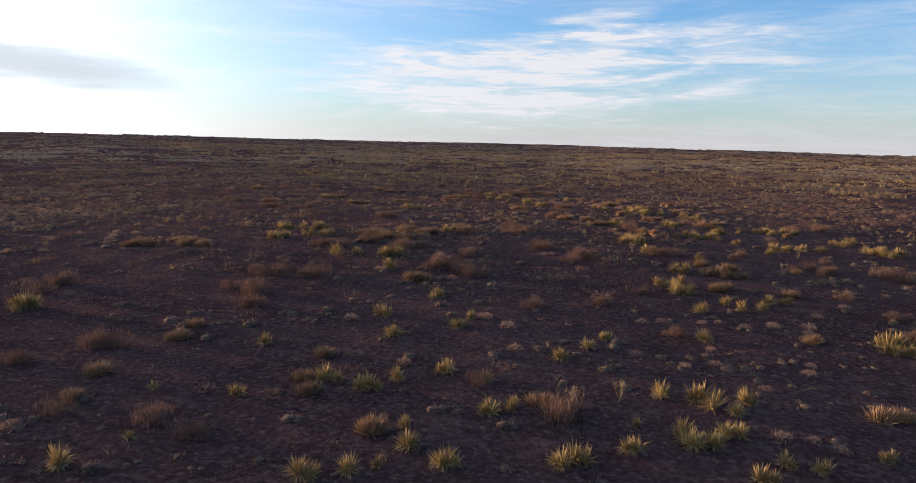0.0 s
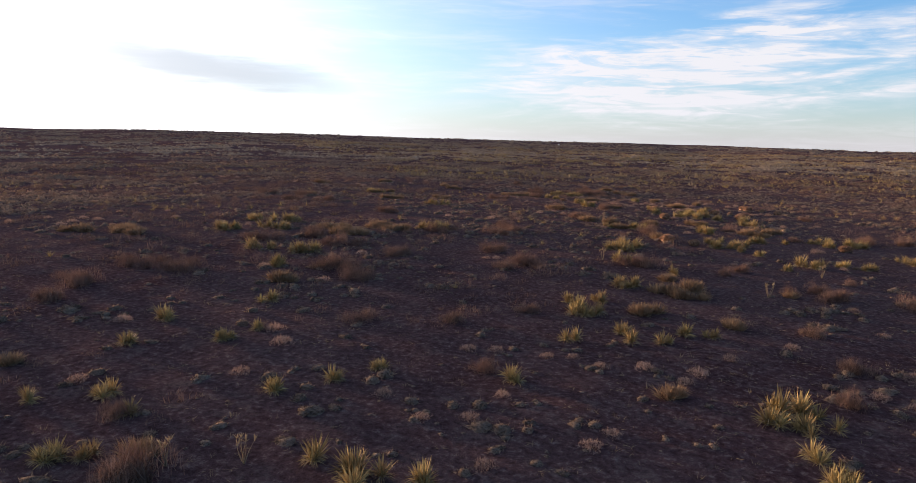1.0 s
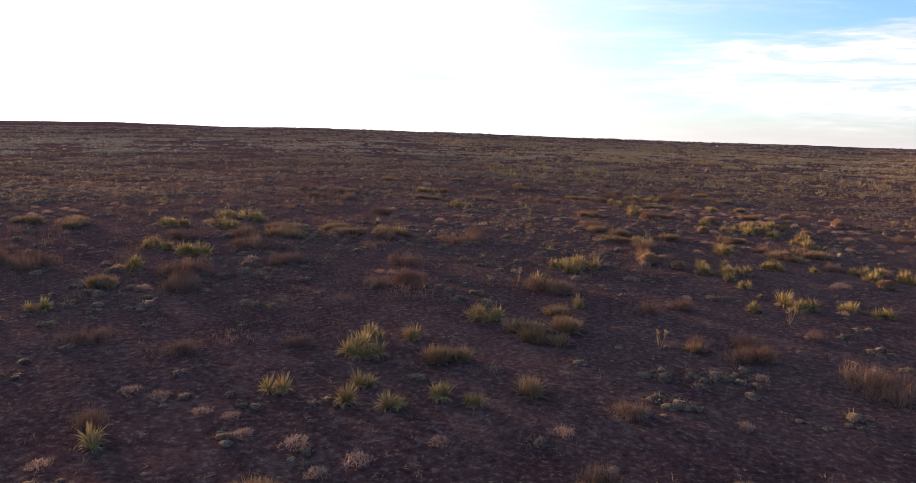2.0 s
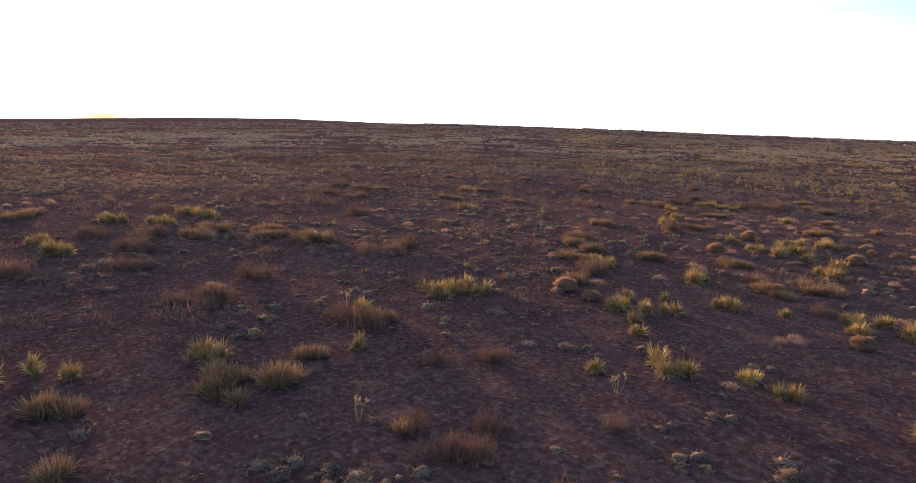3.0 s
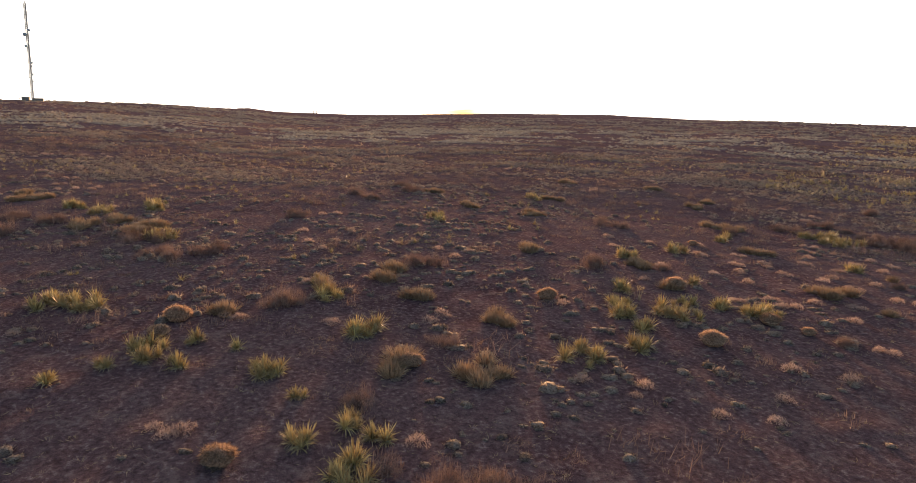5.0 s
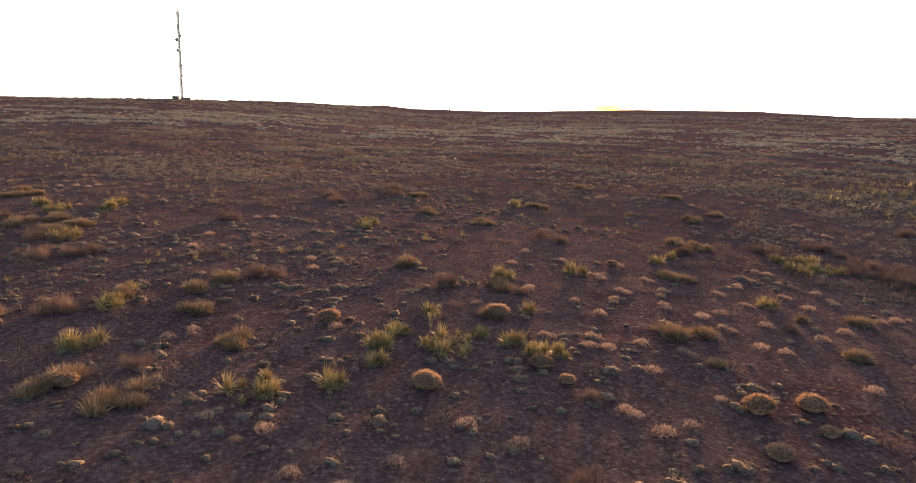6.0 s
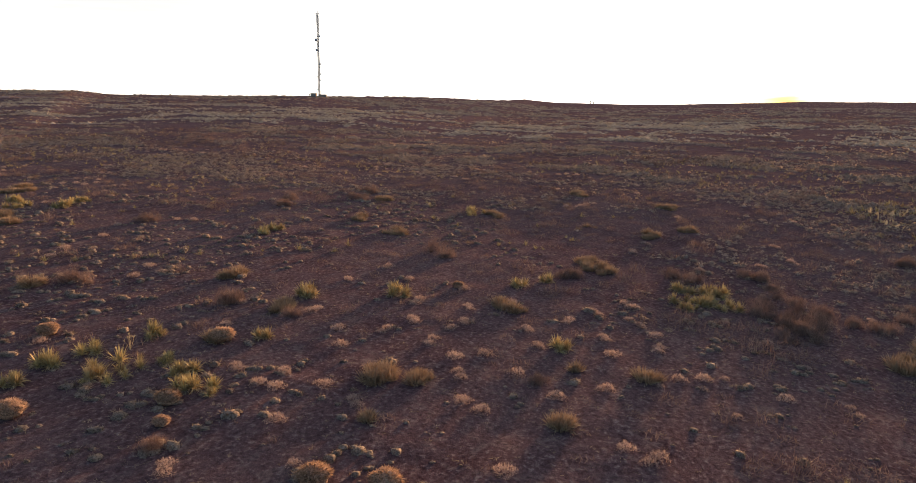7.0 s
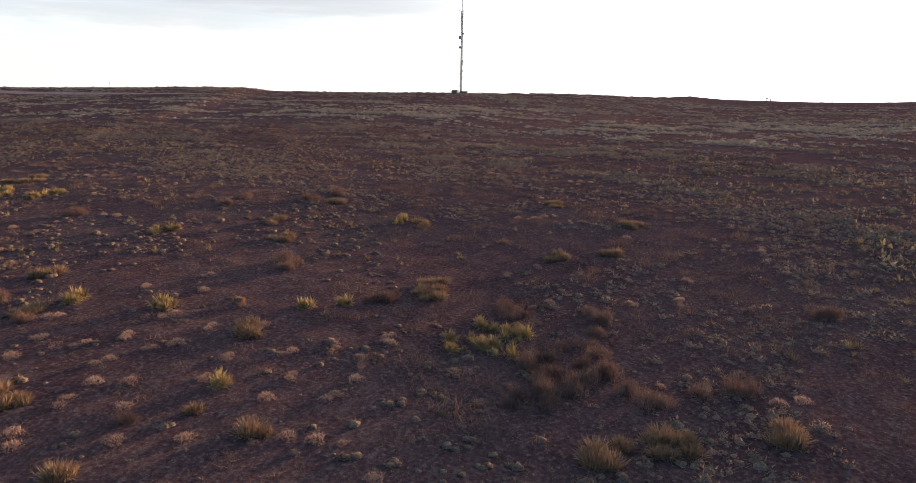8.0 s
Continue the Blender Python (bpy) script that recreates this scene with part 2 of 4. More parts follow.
# ---- the lie of the land ----
CENTRE = (25.0, 62.0)
AZ = [-180, -60, -36, -28, -20, -12, -6, 0, 4, 8, 12, 16, 20, 24, 28, 32, 36, 40, 44, 47.5, 51, 56, 60, 64, 68, 72, 75, 78, 81, 83.4, 84.4, 85.4, 87, 88.4, 91, 95, 98.5, 101, 105, 109.5, 113, 117, 118.4, 119.3, 120.4, 123, 128, 134, 140, 180]
EL = [-0.80, -0.80, -0.80, -0.73, -0.66, -0.54, -0.42, -0.38, -0.43, -0.42, -0.39, -0.35, -0.31, -0.27, -0.24, -0.21, -0.17, -0.11, -0.13, -0.23, -0.14, -0.02, -0.1, -0.2, -0.38, -0.53, -0.61, -0.67, -0.65, -0.6, -0.49, -0.41, -0.46, -0.45, -0.31, -0.34, -0.33, -0.29, -0.33, -0.38, -0.4, -0.42, -0.34, -0.19, -0.14, -0.17, -0.24, -0.38, -0.46, -0.6]
RIDGE_AZ = [-180, -36, -12, -4, 4, 30, 44, 52, 56, 62, 72, 83, 86, 88, 92, 100, 104, 112, 120, 124, 145, 180]
RIDGE_R = [520, 520, 560, 800, 650, 605, 640, 840, 1150, 1150, 1050, 1000, 830, 650, 580, 465, 455, 450, 460, 480, 560, 560]


def value_noise(x, y, size, seed):
    """Smooth noise from 0 to 1 over squares of that size."""
    x, y = np.asarray(x, float) / size, np.asarray(y, float) / size
    ix, iy = np.floor(x).astype(np.int64), np.floor(y).astype(np.int64)
    fx, fy = x - ix, y - iy
    fx, fy = fx * fx * (3 - 2 * fx), fy * fy * (3 - 2 * fy)

    def corner(a, b):
        h = (a * 374761393 + b * 668265263 + seed * 1442695041) & 0x7FFFFFFF
        h = ((h ^ (h >> 13)) * 1274126177) & 0x7FFFFFFF
        return ((h ^ (h >> 16)) & 0xFFFF) / 65535.0
    top = corner(ix, iy) * (1 - fx) + corner(ix + 1, iy) * fx
    low = corner(ix, iy + 1) * (1 - fx) + corner(ix + 1, iy + 1) * fx
    return top * (1 - fy) + low * fy


def land(x, y):
    """The broad height of the ground."""
    x, y = np.asarray(x, float), np.asarray(y, float)
    dx, dy = x - CENTRE[0], y - CENTRE[1]
    r = np.maximum(np.hypot(dx, dy), 1e-6)
    az = np.degrees(np.arctan2(-dx, dy))
    inner = np.minimum(1.0, 55.0 / r)
    gx, gy = (CENTRE[0] + dx * inner - 20) / 100, (CENTRE[1] + dy * inner - 60) / 100
    near = -0.08 - 1.70 * gx - 1.36 * gx * gx + 1.91 * gx * gy - 3.94 * gy * gy
    ridge = np.interp(az, RIDGE_AZ, RIDGE_R)
    top = 9.5 + ridge * np.tan(np.radians(np.interp(az, AZ, EL)))
    t = np.clip((r - 55.0) / (ridge - 55.0), 0, 1)
    z = near + (top - near) * t
    # beyond its rim the land falls away to a lower plain
    z = np.maximum(z - np.maximum(r - ridge, 0) * 0.05, np.minimum(z, -60.0))
    roll = (value_noise(x, y, 60, 3) - 0.5) * 0.8 * np.clip((r - 80) / 200, 0, 1)
    return z + roll


def height(x, y):
    """The ground with its small hummocks."""
    x, y = np.asarray(x, float), np.asarray(y, float)
    z = land(x, y) + (value_noise(x, y, 5.0, 5) - 0.5) * 0.07
    return z + (value_noise(x, y, 1.5, 7) - 0.5) * 0.09 + (value_noise(x, y, 0.8, 9) - 0.5) * 0.05


def mesh_of(name, verts, tris, mat, smooth=False):
    """A mesh from arrays of places and triangles."""
    me = bpy.data.meshes.new(name)
    verts, tris = np.asarray(verts, np.float32), np.asarray(tris, np.int32)
    me.vertices.add(len(verts))
    me.vertices.foreach_set("co", verts.ravel())
    k = tris.shape[1]
    me.loops.add(tris.size)
    me.loops.foreach_set("vertex_index", tris.ravel())
    me.polygons.add(len(tris))
    me.polygons.foreach_set("loop_start", np.arange(0, tris.size, k, dtype=np.int32))
    if smooth:
        me.polygons.foreach_set("use_smooth", np.ones(len(tris), bool))
    me.materials.append(mat)
    me.update(calc_edges=True)
    return me


def build_ground():
    spokes = 460
    radii = list(np.arange(0.0, 80, 0.68))
    while radii[-1] < 4700:
        radii.append(radii[-1] * 1.05)
    radii = np.array(radii)
    a = np.linspace(0, 2 * math.pi, spokes, endpoint=False)
    x = CENTRE[0] + radii[:, None] * np.cos(a)[None, :]
    y = CENTRE[1] + radii[:, None] * np.sin(a)[None, :]
    z = height(x, y)
    verts = np.stack([x.ravel(), y.ravel(), z.ravel()], 1)
    i, j = np.meshgrid(np.arange(len(radii) - 1), np.arange(spokes), indexing="ij")
    jn = (j + 1) % spokes
    quads = np.stack([i * spokes + j, (i + 1) * spokes + j, (i + 1) * spokes + jn, i * spokes + jn], -1).reshape(-1, 4)
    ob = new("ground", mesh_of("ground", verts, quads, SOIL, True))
    tagged(ob, "dry reddish-brown plain strewn with dead grass litter", "ground", kind="structure")
    return ob


build_ground()


def track_middle(y):
    """Where the far dirt track runs."""
    return -262.0 + 7.0 * np.sin((y + 260.0) / 55.0)


def build_track():
    ys = np.arange(-460.0, -104.0, 4.0)
    across = np.linspace(-1, 1, 7)
    half = 13.0 * np.clip((-100.0 - ys) / 70.0, 0.12, 1.0)
    x = track_middle(ys)[:, None] + across[None, :] * half[:, None] + (value_noise(ys, ys, 14, 71) * 4)[:, None] * np.abs(across)[None, :]
    y = np.repeat(ys[:, None], 7, 1)
    z = height(x, y) + 0.16 - 0.10 * across[None, :] ** 2
    n = len(ys)
    i, j = np.meshgrid(np.arange(n - 1), np.arange(6), indexing="ij")
    quads = np.stack([i * 7 + j, i * 7 + j + 1, (i + 1) * 7 + j + 1, (i + 1) * 7 + j], -1).reshape(-1, 4)
    ob = new("dirt_track", mesh_of("dirt_track", np.stack([x.ravel(), y.ravel(), z.ravel()], 1), quads, BARE, True))
    tagged(ob, "pale pinkish bare dirt track across the far plain", "road", kind="structure")


build_track()


# ---- plants: shapes ----
def blades(rng, n, length, width, lean, droop=0.15, root=0.03, rise=0.05, origin=(0, 0, 0)):
    """n tapering blades that spread from a root. lean: least and greatest angle from upright, in degrees."""
    az = rng.uniform(0, 2 * math.pi, n)
    th = np.radians(rng.uniform(lean[0], lean[1], n))
    ln = rng.uniform(length[0], length[1], n)
    wd = rng.uniform(0.7, 1.2, n) * width
    out = np.stack([np.cos(az), np.sin(az), np.zeros(n)], 1)
    way = out * np.sin(th)[:, None] + np.array([0, 0, 1.0]) * np.cos(th)[:, None]
    side = np.stack([-np.sin(az), np.cos(az), np.zeros(n)], 1)
    turn = rng.uniform(-0.9, 0.9, n)[:, None]
    nrm = np.cross(way, side)
    side = side * np.cos(turn) + nrm * np.sin(turn)
    base = np.array(origin) + out * rng.uniform(0, root, n)[:, None] + np.array([0, 0, 1.0]) * rng.uniform(0, rise, n)[:, None]
    mid = base + way * (ln * 0.55)[:, None]
    tip = base + way * ln[:, None] - np.array([0, 0, 1.0]) * (ln * droop * np.sin(th))[:, None]
    w = (side * wd[:, None]) * 0.5
    verts = np.stack([base - w * 0.8, base + w * 0.8, mid + w, mid - w, tip], 1).reshape(-1, 3)
    k = np.arange(n)[:, None] * 5
    tris = np.concatenate([k + [0, 1, 2], k + [0, 2, 3], k + [3, 2, 4]], 1).reshape(-1, 3)
    return verts, tris


def stalks(rng, paths, thick):
    """Three-sided stems along short paths of places."""
    verts, tris = [], []
    for path in paths:
        path = np.asarray(path)
        n = len(path)
        start = sum(len(v) for v in verts)
        for i, p in enumerate(path):
            w = thick * (1 - 0.75 * i / (n - 1))
            a = rng.uniform(0, 2)
            verts.append(np.array([p + [w * math.cos(a + k * 2.0944), w * math.sin(a + k * 2.0944), 0] for k in range(3)]))
        for i in range(n - 1):
            for k in range(3):
                a, b = start + i * 3 + k, start + i * 3 + (k + 1) % 3
                tris += [(a, b, b + 3), (a, b + 3, a + 3)]
    return np.concatenate(verts), np.array(tris)


def joined(parts):
    verts, tris, start = [], [], 0
    for v, t in parts:
        verts.append(v)
        tris.append(t + start)
        start += len(v)
    return np.concatenate(verts), np.concatenate(tris)


def slivers(rng, n, length, width, lean, root=0.05, rise=0.03, origin=(0, 0, 0)):
    """Like blades, but one triangle each, for small and far plants."""
    v, t = blades(rng, n, length, width, lean, 0.05, root, rise, origin)
    v = v.reshape(n, 5, 3)[:, [0, 1, 4]].reshape(-1, 3)
    return v, np.arange(n * 3).reshape(-1, 3)


def rosette_shape(rng, n=80, size=0.5):
    return joined([blades(rng, int(n * 0.6), (size * 0.55, size * 1.05), 0.027, (2, 58), 0.05, 0.07, 0.10),
                   blades(rng, int(n * 0.28), (size * 0.5, size * 0.95), 0.024, (50, 95), 0.25, 0.06, 0.10)])


def skirt_shape(rng, n=26, size=0.42):
    return blades(rng, n, (size * 0.6, size), 0.018, (78, 104), 0.25, 0.05, 0.14)


def dome_slivers(rng, n, wide, tall, length, width, lean=(0, 80)):
    """Fine twigs that fill a low dome, thickest toward its skin."""
    v, t = slivers(rng, n, length, width, lean, 0.0, 0.0)
    a = rng.uniform(0, 2 * math.pi, n)
    r = np.sqrt(rng.uniform(0, 1, n)) * 0.92
    skin = np.sqrt(np.maximum(1 - r * r, 0)) * tall
    up = skin * rng.uniform(0.05, 1.0, n) ** 0.6
    ragged = 1 + 0.25 * np.sin(3 * a + rng.uniform(0, 6)) * r
    at = np.stack([np.cos(a) * r * wide * ragged, np.sin(a) * r * wide * ragged, up - 0.06], 1)
    return (v.reshape(n, 3, 3) + at[:, None, :]).reshape(-1, 3), t


def shrub_shape(rng, wide=0.7, tall=0.55, stems=30, fine=460):
    """A bare, much-branched low shrub: a few uneven lobes of twigs with long wands standing out of them."""
    paths, lobes = [], []
    for k in range(5):
        a, out = rng.uniform(0, 2 * math.pi), rng.uniform(0.1, 0.62)
        centre = np.array([math.cos(a) * wide * out, math.sin(a) * wide * out, 0.0])
        r, h = wide * rng.uniform(0.28, 0.50), tall * rng.uniform(0.5, 1.1)
        v, t = dome_slivers(rng, fine // 5, r, h, (0.12, 0.40), 0.012, (0, 55))
        lobes.append((v + centre, t))
        for s in range(stems // 5):
            b, q = rng.uniform(0, 2 * math.pi), rng.uniform(0.2, 1.1)
            end = centre + np.array([math.cos(b) * r * q, math.sin(b) * r * q, h * rng.uniform(0.75, 1.45) * (1 - 0.3 * q)])
            bend = end * 0.5 + np.array([rng.normal(0, 0.05), rng.normal(0, 0.05), 0.05])
            paths.append([np.array([rng.normal(0, 0.05), rng.normal(0, 0.05), -0.03]), bend, end])
    return stalks(rng, paths, 0.010), joined(lobes)


def ball_shape(rng, r=0.44, strands=1700):
    """A low lumpy tumbleweed: knobs of fine twigs grown together."""
    bm = bmesh.new()
    bmesh.ops.create_icosphere(bm, subdivisions=4, radius=1.0)
    bm.verts.ensure_lookup_table()
    co = np.array([v.co[:] for v in bm.verts])
    tri = np.array([[v.index for v in f.verts] for f in bm.faces])
    bm.free()
    knobs = rng.normal(0, 1, (26, 3))
    knobs /= np.linalg.norm(knobs, axis=1)[:, None]
    size = rng.uniform(0.10, 0.20, 26)

    def skin(d):
        near = np.clip(1 - np.arccos(np.clip(d @ knobs.T, -1, 1)) / 0.50, 0, 1)
        return 0.86 + (np.sqrt(near) * size).max(axis=1)

    def settle(p):
        p = p * (1.0, 1.0, 0.74)
        p[:, 2] = np.maximum(p[:, 2], -0.62 * r) + r * 0.50
        return p
    core = settle(co * (skin(co) * 0.82 + rng.normal(0, 0.03, len(co)))[:, None] * r)
    d = rng.normal(0, 1, (strands, 3))
    d /= np.linalg.norm(d, axis=1)[:, None]
    d[:, 2] = np.abs(d[:, 2])
    base, tip = d * (skin(d) * r * 0.78)[:, None], d * (skin(d) * r * rng.uniform(0.9, 1.08, strands))[:, None] + rng.normal(0, 0.035, (strands, 3))
    side = np.cross(d, rng.normal(0, 1, (strands, 3)))
    w = side / np.linalg.norm(side, axis=1)[:, None] * 0.012
    verts = np.stack([settle(base - w), settle(base + w), settle(tip)], 1).reshape(-1, 3)
    return (core, tri), (verts, np.arange(strands * 3).reshape(-1, 3))


def cushion_shape(rng, wide, tall, seg, rings, fuzz=0, length=(0.06, 0.12), width=0.03):
    """A low rounded cushion of weed with an uneven skin and a few loose twigs."""
    verts, tris = [], []
    for i in range(rings):
        q = i / rings * math.pi / 2
        for k in range(seg):
            a = (k + 0.5 * (i % 2) + rng.uniform(-0.25, 0.25)) * 2 * math.pi / seg
            r = wide * math.cos(q) * rng.uniform(0.65, 1.2)
            verts.append((r * math.cos(a), r * math.sin(a), tall * math.sin(q) * rng.uniform(0.6, 1.3) - (0.05 if i == 0 else 0)))
    verts.append((rng.normal(0, wide * 0.15), rng.normal(0, wide * 0.15), tall))
    for i in range(rings - 1):
        for k in range(seg):
            a, b = i * seg + k, i * seg + (k + 1) % seg
            tris += [(a, b, b + seg), (a, b + seg, a + seg)]
    top = (rings - 1) * seg
    tris += [(top + k, top + (k + 1) % seg, len(verts) - 1) for k in range(seg)]
    body = (np.array(verts), np.array(tris))
    if not fuzz:
        return body
    n = fuzz
    q, a = np.arcsin(rng.uniform(0.1, 1, n)), rng.uniform(0, 2 * math.pi, n)
    skin = np.stack([np.cos(q) * np.cos(a), np.cos(q) * np.sin(a), np.sin(q)], 1)
    foot = skin * (wide * 0.85, wide * 0.85, tall * 0.85)
    way = skin + rng.normal(0, 0.55, (n, 3)) + (0, 0, 0.35)
    way /= np.linalg.norm(way, axis=1)[:, None]
    side = np.cross(way, rng.normal(0, 1, (n, 3)))
    side *= width / 2 / np.linalg.norm(side, axis=1)[:, None]
    tip = foot + way * rng.uniform(length[0], length[1], n)[:, None]
    hair = np.stack([foot - side, foot + side, tip], 1).reshape(-1, 3)
    return joined([body, (hair, np.arange(n * 3).reshape(-1, 3))])


def spread(shapes, x, y, size, rng, sink=0.02, squash=(0.8, 1.1)):
    """Many plants of a few shapes as one pair of arrays."""
    verts, tris, start = [], [], 0
    z = height(x, y) - sink
    turn = rng.uniform(0, 2 * math.pi, len(x))
    tall = rng.uniform(squash[0], squash[1], len(x))
    pick = rng.integers(0, len(shapes), len(x))
    for k, (v, t) in enumerate(shapes):
        m = np.where(pick == k)[0]
        if not len(m):
            continue
        c, s = np.cos(turn[m])[:, None], np.sin(turn[m])[:, None]
        vx = (v[None, :, 0] * c - v[None, :, 1] * s) * size[m][:, None] + x[m][:, None]
        vy = (v[None, :, 0] * s + v[None, :, 1] * c) * size[m][:, None] + y[m][:, None]
        vz = v[None, :, 2] * (size[m] * tall[m])[:, None] + z[m][:, None]
        verts.append(np.stack([vx, vy, vz], -1).reshape(-1, 3))
        off = (np.arange(len(m)) * len(v))[:, None, None] + start
        tris.append((t[None] + off).reshape(-1, 3))
        start += len(m) * len(v)
    return np.concatenate(verts), np.concatenate(tris)


def sow(rng, n, r0, r1, az=(-180, 180), clump=6.0, seed=11, need=0.5, power=2.0):
    """Places on the plain in rings r0 to r1 round its middle, thicker where the noise is high."""
    xs, ys = [], []
    got = 0
    while got < n:
        m = n * 3
        r = np.sqrt(rng.uniform(r0 * r0, r1 * r1, m))
        a = np.radians(rng.uniform(az[0], az[1], m))
        x, y = CENTRE[0] - r * np.sin(a), CENTRE[1] + r * np.cos(a)
        d = 0.65 * value_noise(x, y, clump, seed) + 0.35 * value_noise(x, y, clump * 3.1, seed + 1)
        keep = rng.uniform(0, 1, m) < np.clip((d - need + 0.25) / 0.5, 0, 1) ** power
        xs.append(x[keep])
        ys.append(y[keep])
        got += int(keep.sum())
    return np.concatenate(xs)[:n], np.concatenate(ys)[:n]


# where the plants stand: x, y, width in metres, stretch by stretch along the plain
YUCCA_AT_1 = [
    (-3.8, 16.1, 0.75), (-10.0, 16.2, 0.60), (-2.8, 16.6, 0.61), (8.3, 16.8, 1.09), (-2.0, 16.9, 0.55), (-0.1, 16.9, 0.94), (2.9, 17.2, 0.79), (10.2, 17.4, 0.64),
    (3.5, 17.5, 0.81), (9.4, 17.6, 0.58), (-1.3, 17.8, 0.57), (-9.1, 17.9, 0.49), (5.1, 18.1, 0.58), (12.5, 18.1, 0.84), (6.9, 18.5, 0.68), (7.7, 18.7, 0.69),
    (8.5, 19.4, 1.07), (6.9, 19.4, 0.80), (-1.6, 19.5, 0.86), (5.7, 19.8, 0.45), (1.1, 20.4, 0.93), (1.8, 20.8, 0.76), (9.2, 21.0, 0.96), (-7.2, 21.2, 0.58),
    (-10.0, 21.5, 0.49), (8.6, 21.6, 1.38), (10.0, 21.8, 0.72), (-2.9, 22.0, 1.00), (7.1, 22.2, 0.61), (-4.4, 22.7, 1.03), (-2.0, 23.0, 0.52), (1.2, 23.2, 0.51),
]
YUCCA_AT_2 = [
    (-0.3, 24.0, 1.08), (19.8, 24.7, 1.16), (4.2, 25.7, 0.74), (19.4, 26.0, 0.83), (-7.7, 26.2, 0.71), (5.6, 27.1, 0.59), (-2.8, 27.9, 0.75), (19.5, 28.3, 2.59),
    (6.6, 28.5, 1.03), (11.0, 28.7, 0.80), (0.1, 29.5, 1.05), (-19.8, 30.1, 1.61), (0.6, 30.9, 0.83), (-3.3, 31.0, 0.97), (12.7, 33.6, 0.84), (14.8, 34.1, 0.60),
    (16.1, 34.6, 0.85), (-0.9, 34.8, 1.08), (14.5, 35.4, 0.76), (17.1, 35.8, 0.76), (18.0, 35.9, 0.75), (12.9, 37.8, 1.65), (12.3, 39.5, 0.92), (13.4, 39.9, 1.08),
    (-4.1, 41.7, 1.66), (14.9, 43.7, 1.72), (-4.3, 45.9, 2.27), (-7.7, 46.2, 2.03), (17.6, 48.0, 0.98), (14.7, 50.8, 1.40), (24.7, 52.3, 0.90), (-13.8, 52.7, 2.21),
]
YUCCA_AT_3 = [
    (34.9, 53.2, 2.34), (26.3, 54.1, 1.90), (34.2, 54.4, 1.91), (30.0, 54.7, 1.14), (-11.5, 55.0, 3.20), (28.7, 55.4, 1.10), (14.8, 55.8, 2.51), (23.8, 57.0, 0.96),
    (15.3, 57.1, 1.87), (23.0, 58.4, 0.79), (-14.5, 58.9, 2.59), (34.3, 58.9, 3.10), (-11.7, 59.0, 2.00), (-0.0, 59.8, 2.84), (22.1, 59.8, 2.18), (23.4, 61.0, 1.20),
    (21.1, 61.5, 0.91), (22.3, 62.9, 0.74), (25.0, 63.9, 1.74), (30.2, 64.2, 1.09), (27.2, 64.7, 0.84), (32.7, 65.3, 2.09), (29.7, 65.8, 1.14), (30.9, 66.4, 0.91),
    (13.6, 67.7, 1.12), (16.4, 67.8, 1.95), (21.6, 68.2, 2.06), (26.6, 75.7, 3.09), (26.6, 78.7, 1.28), (24.5, 80.5, 1.21), (22.7, 80.6, 1.62), (-5.3, 81.1, 2.98),
]
YUCCA_AT_4 = [
    (20.8, 81.7, 1.60), (18.7, 83.5, 1.21), (22.8, 83.8, 3.20), (21.4, 85.4, 1.06), (22.4, 86.7, 1.45), (23.7, 87.5, 1.42), (24.0, 88.7, 1.16), (18.1, 88.7, 0.99),
    (11.2, 88.8, 1.73), (9.9, 94.3, 1.71), (-18.4, 97.7, 3.20), (6.5, 101.5, 1.41), (5.0, 103.3, 1.26), (16.9, 103.4, 1.37), (7.9, 112.1, 3.20), (5.0, 112.6, 1.68),
    (7.8, 114.1, 3.10), (5.7, 114.3, 2.28),
]
YUCCA_AT = YUCCA_AT_1 + YUCCA_AT_2 + YUCCA_AT_3 + YUCCA_AT_4
TUMBLE_AT = [
    (18.1, 60.9, 1.36), (20.0, 60.2, 0.98), (25.7, 69.0, 1.04), (30.8, 62.0, 1.08), (26.9, 82.2, 1.28), (18.7, 86.9, 1.35), (19.1, 78.4, 1.12), (26.8, 87.9, 0.70),
    (25.1, 87.3, 1.12), (29.8, 94.4, 1.30), (29.7, 96.7, 1.38), (31.7, 95.9, 0.72), (32.9, 93.1, 0.98), (18.1, 62.8, 0.60), (7.5, 97.7, 0.80),
]
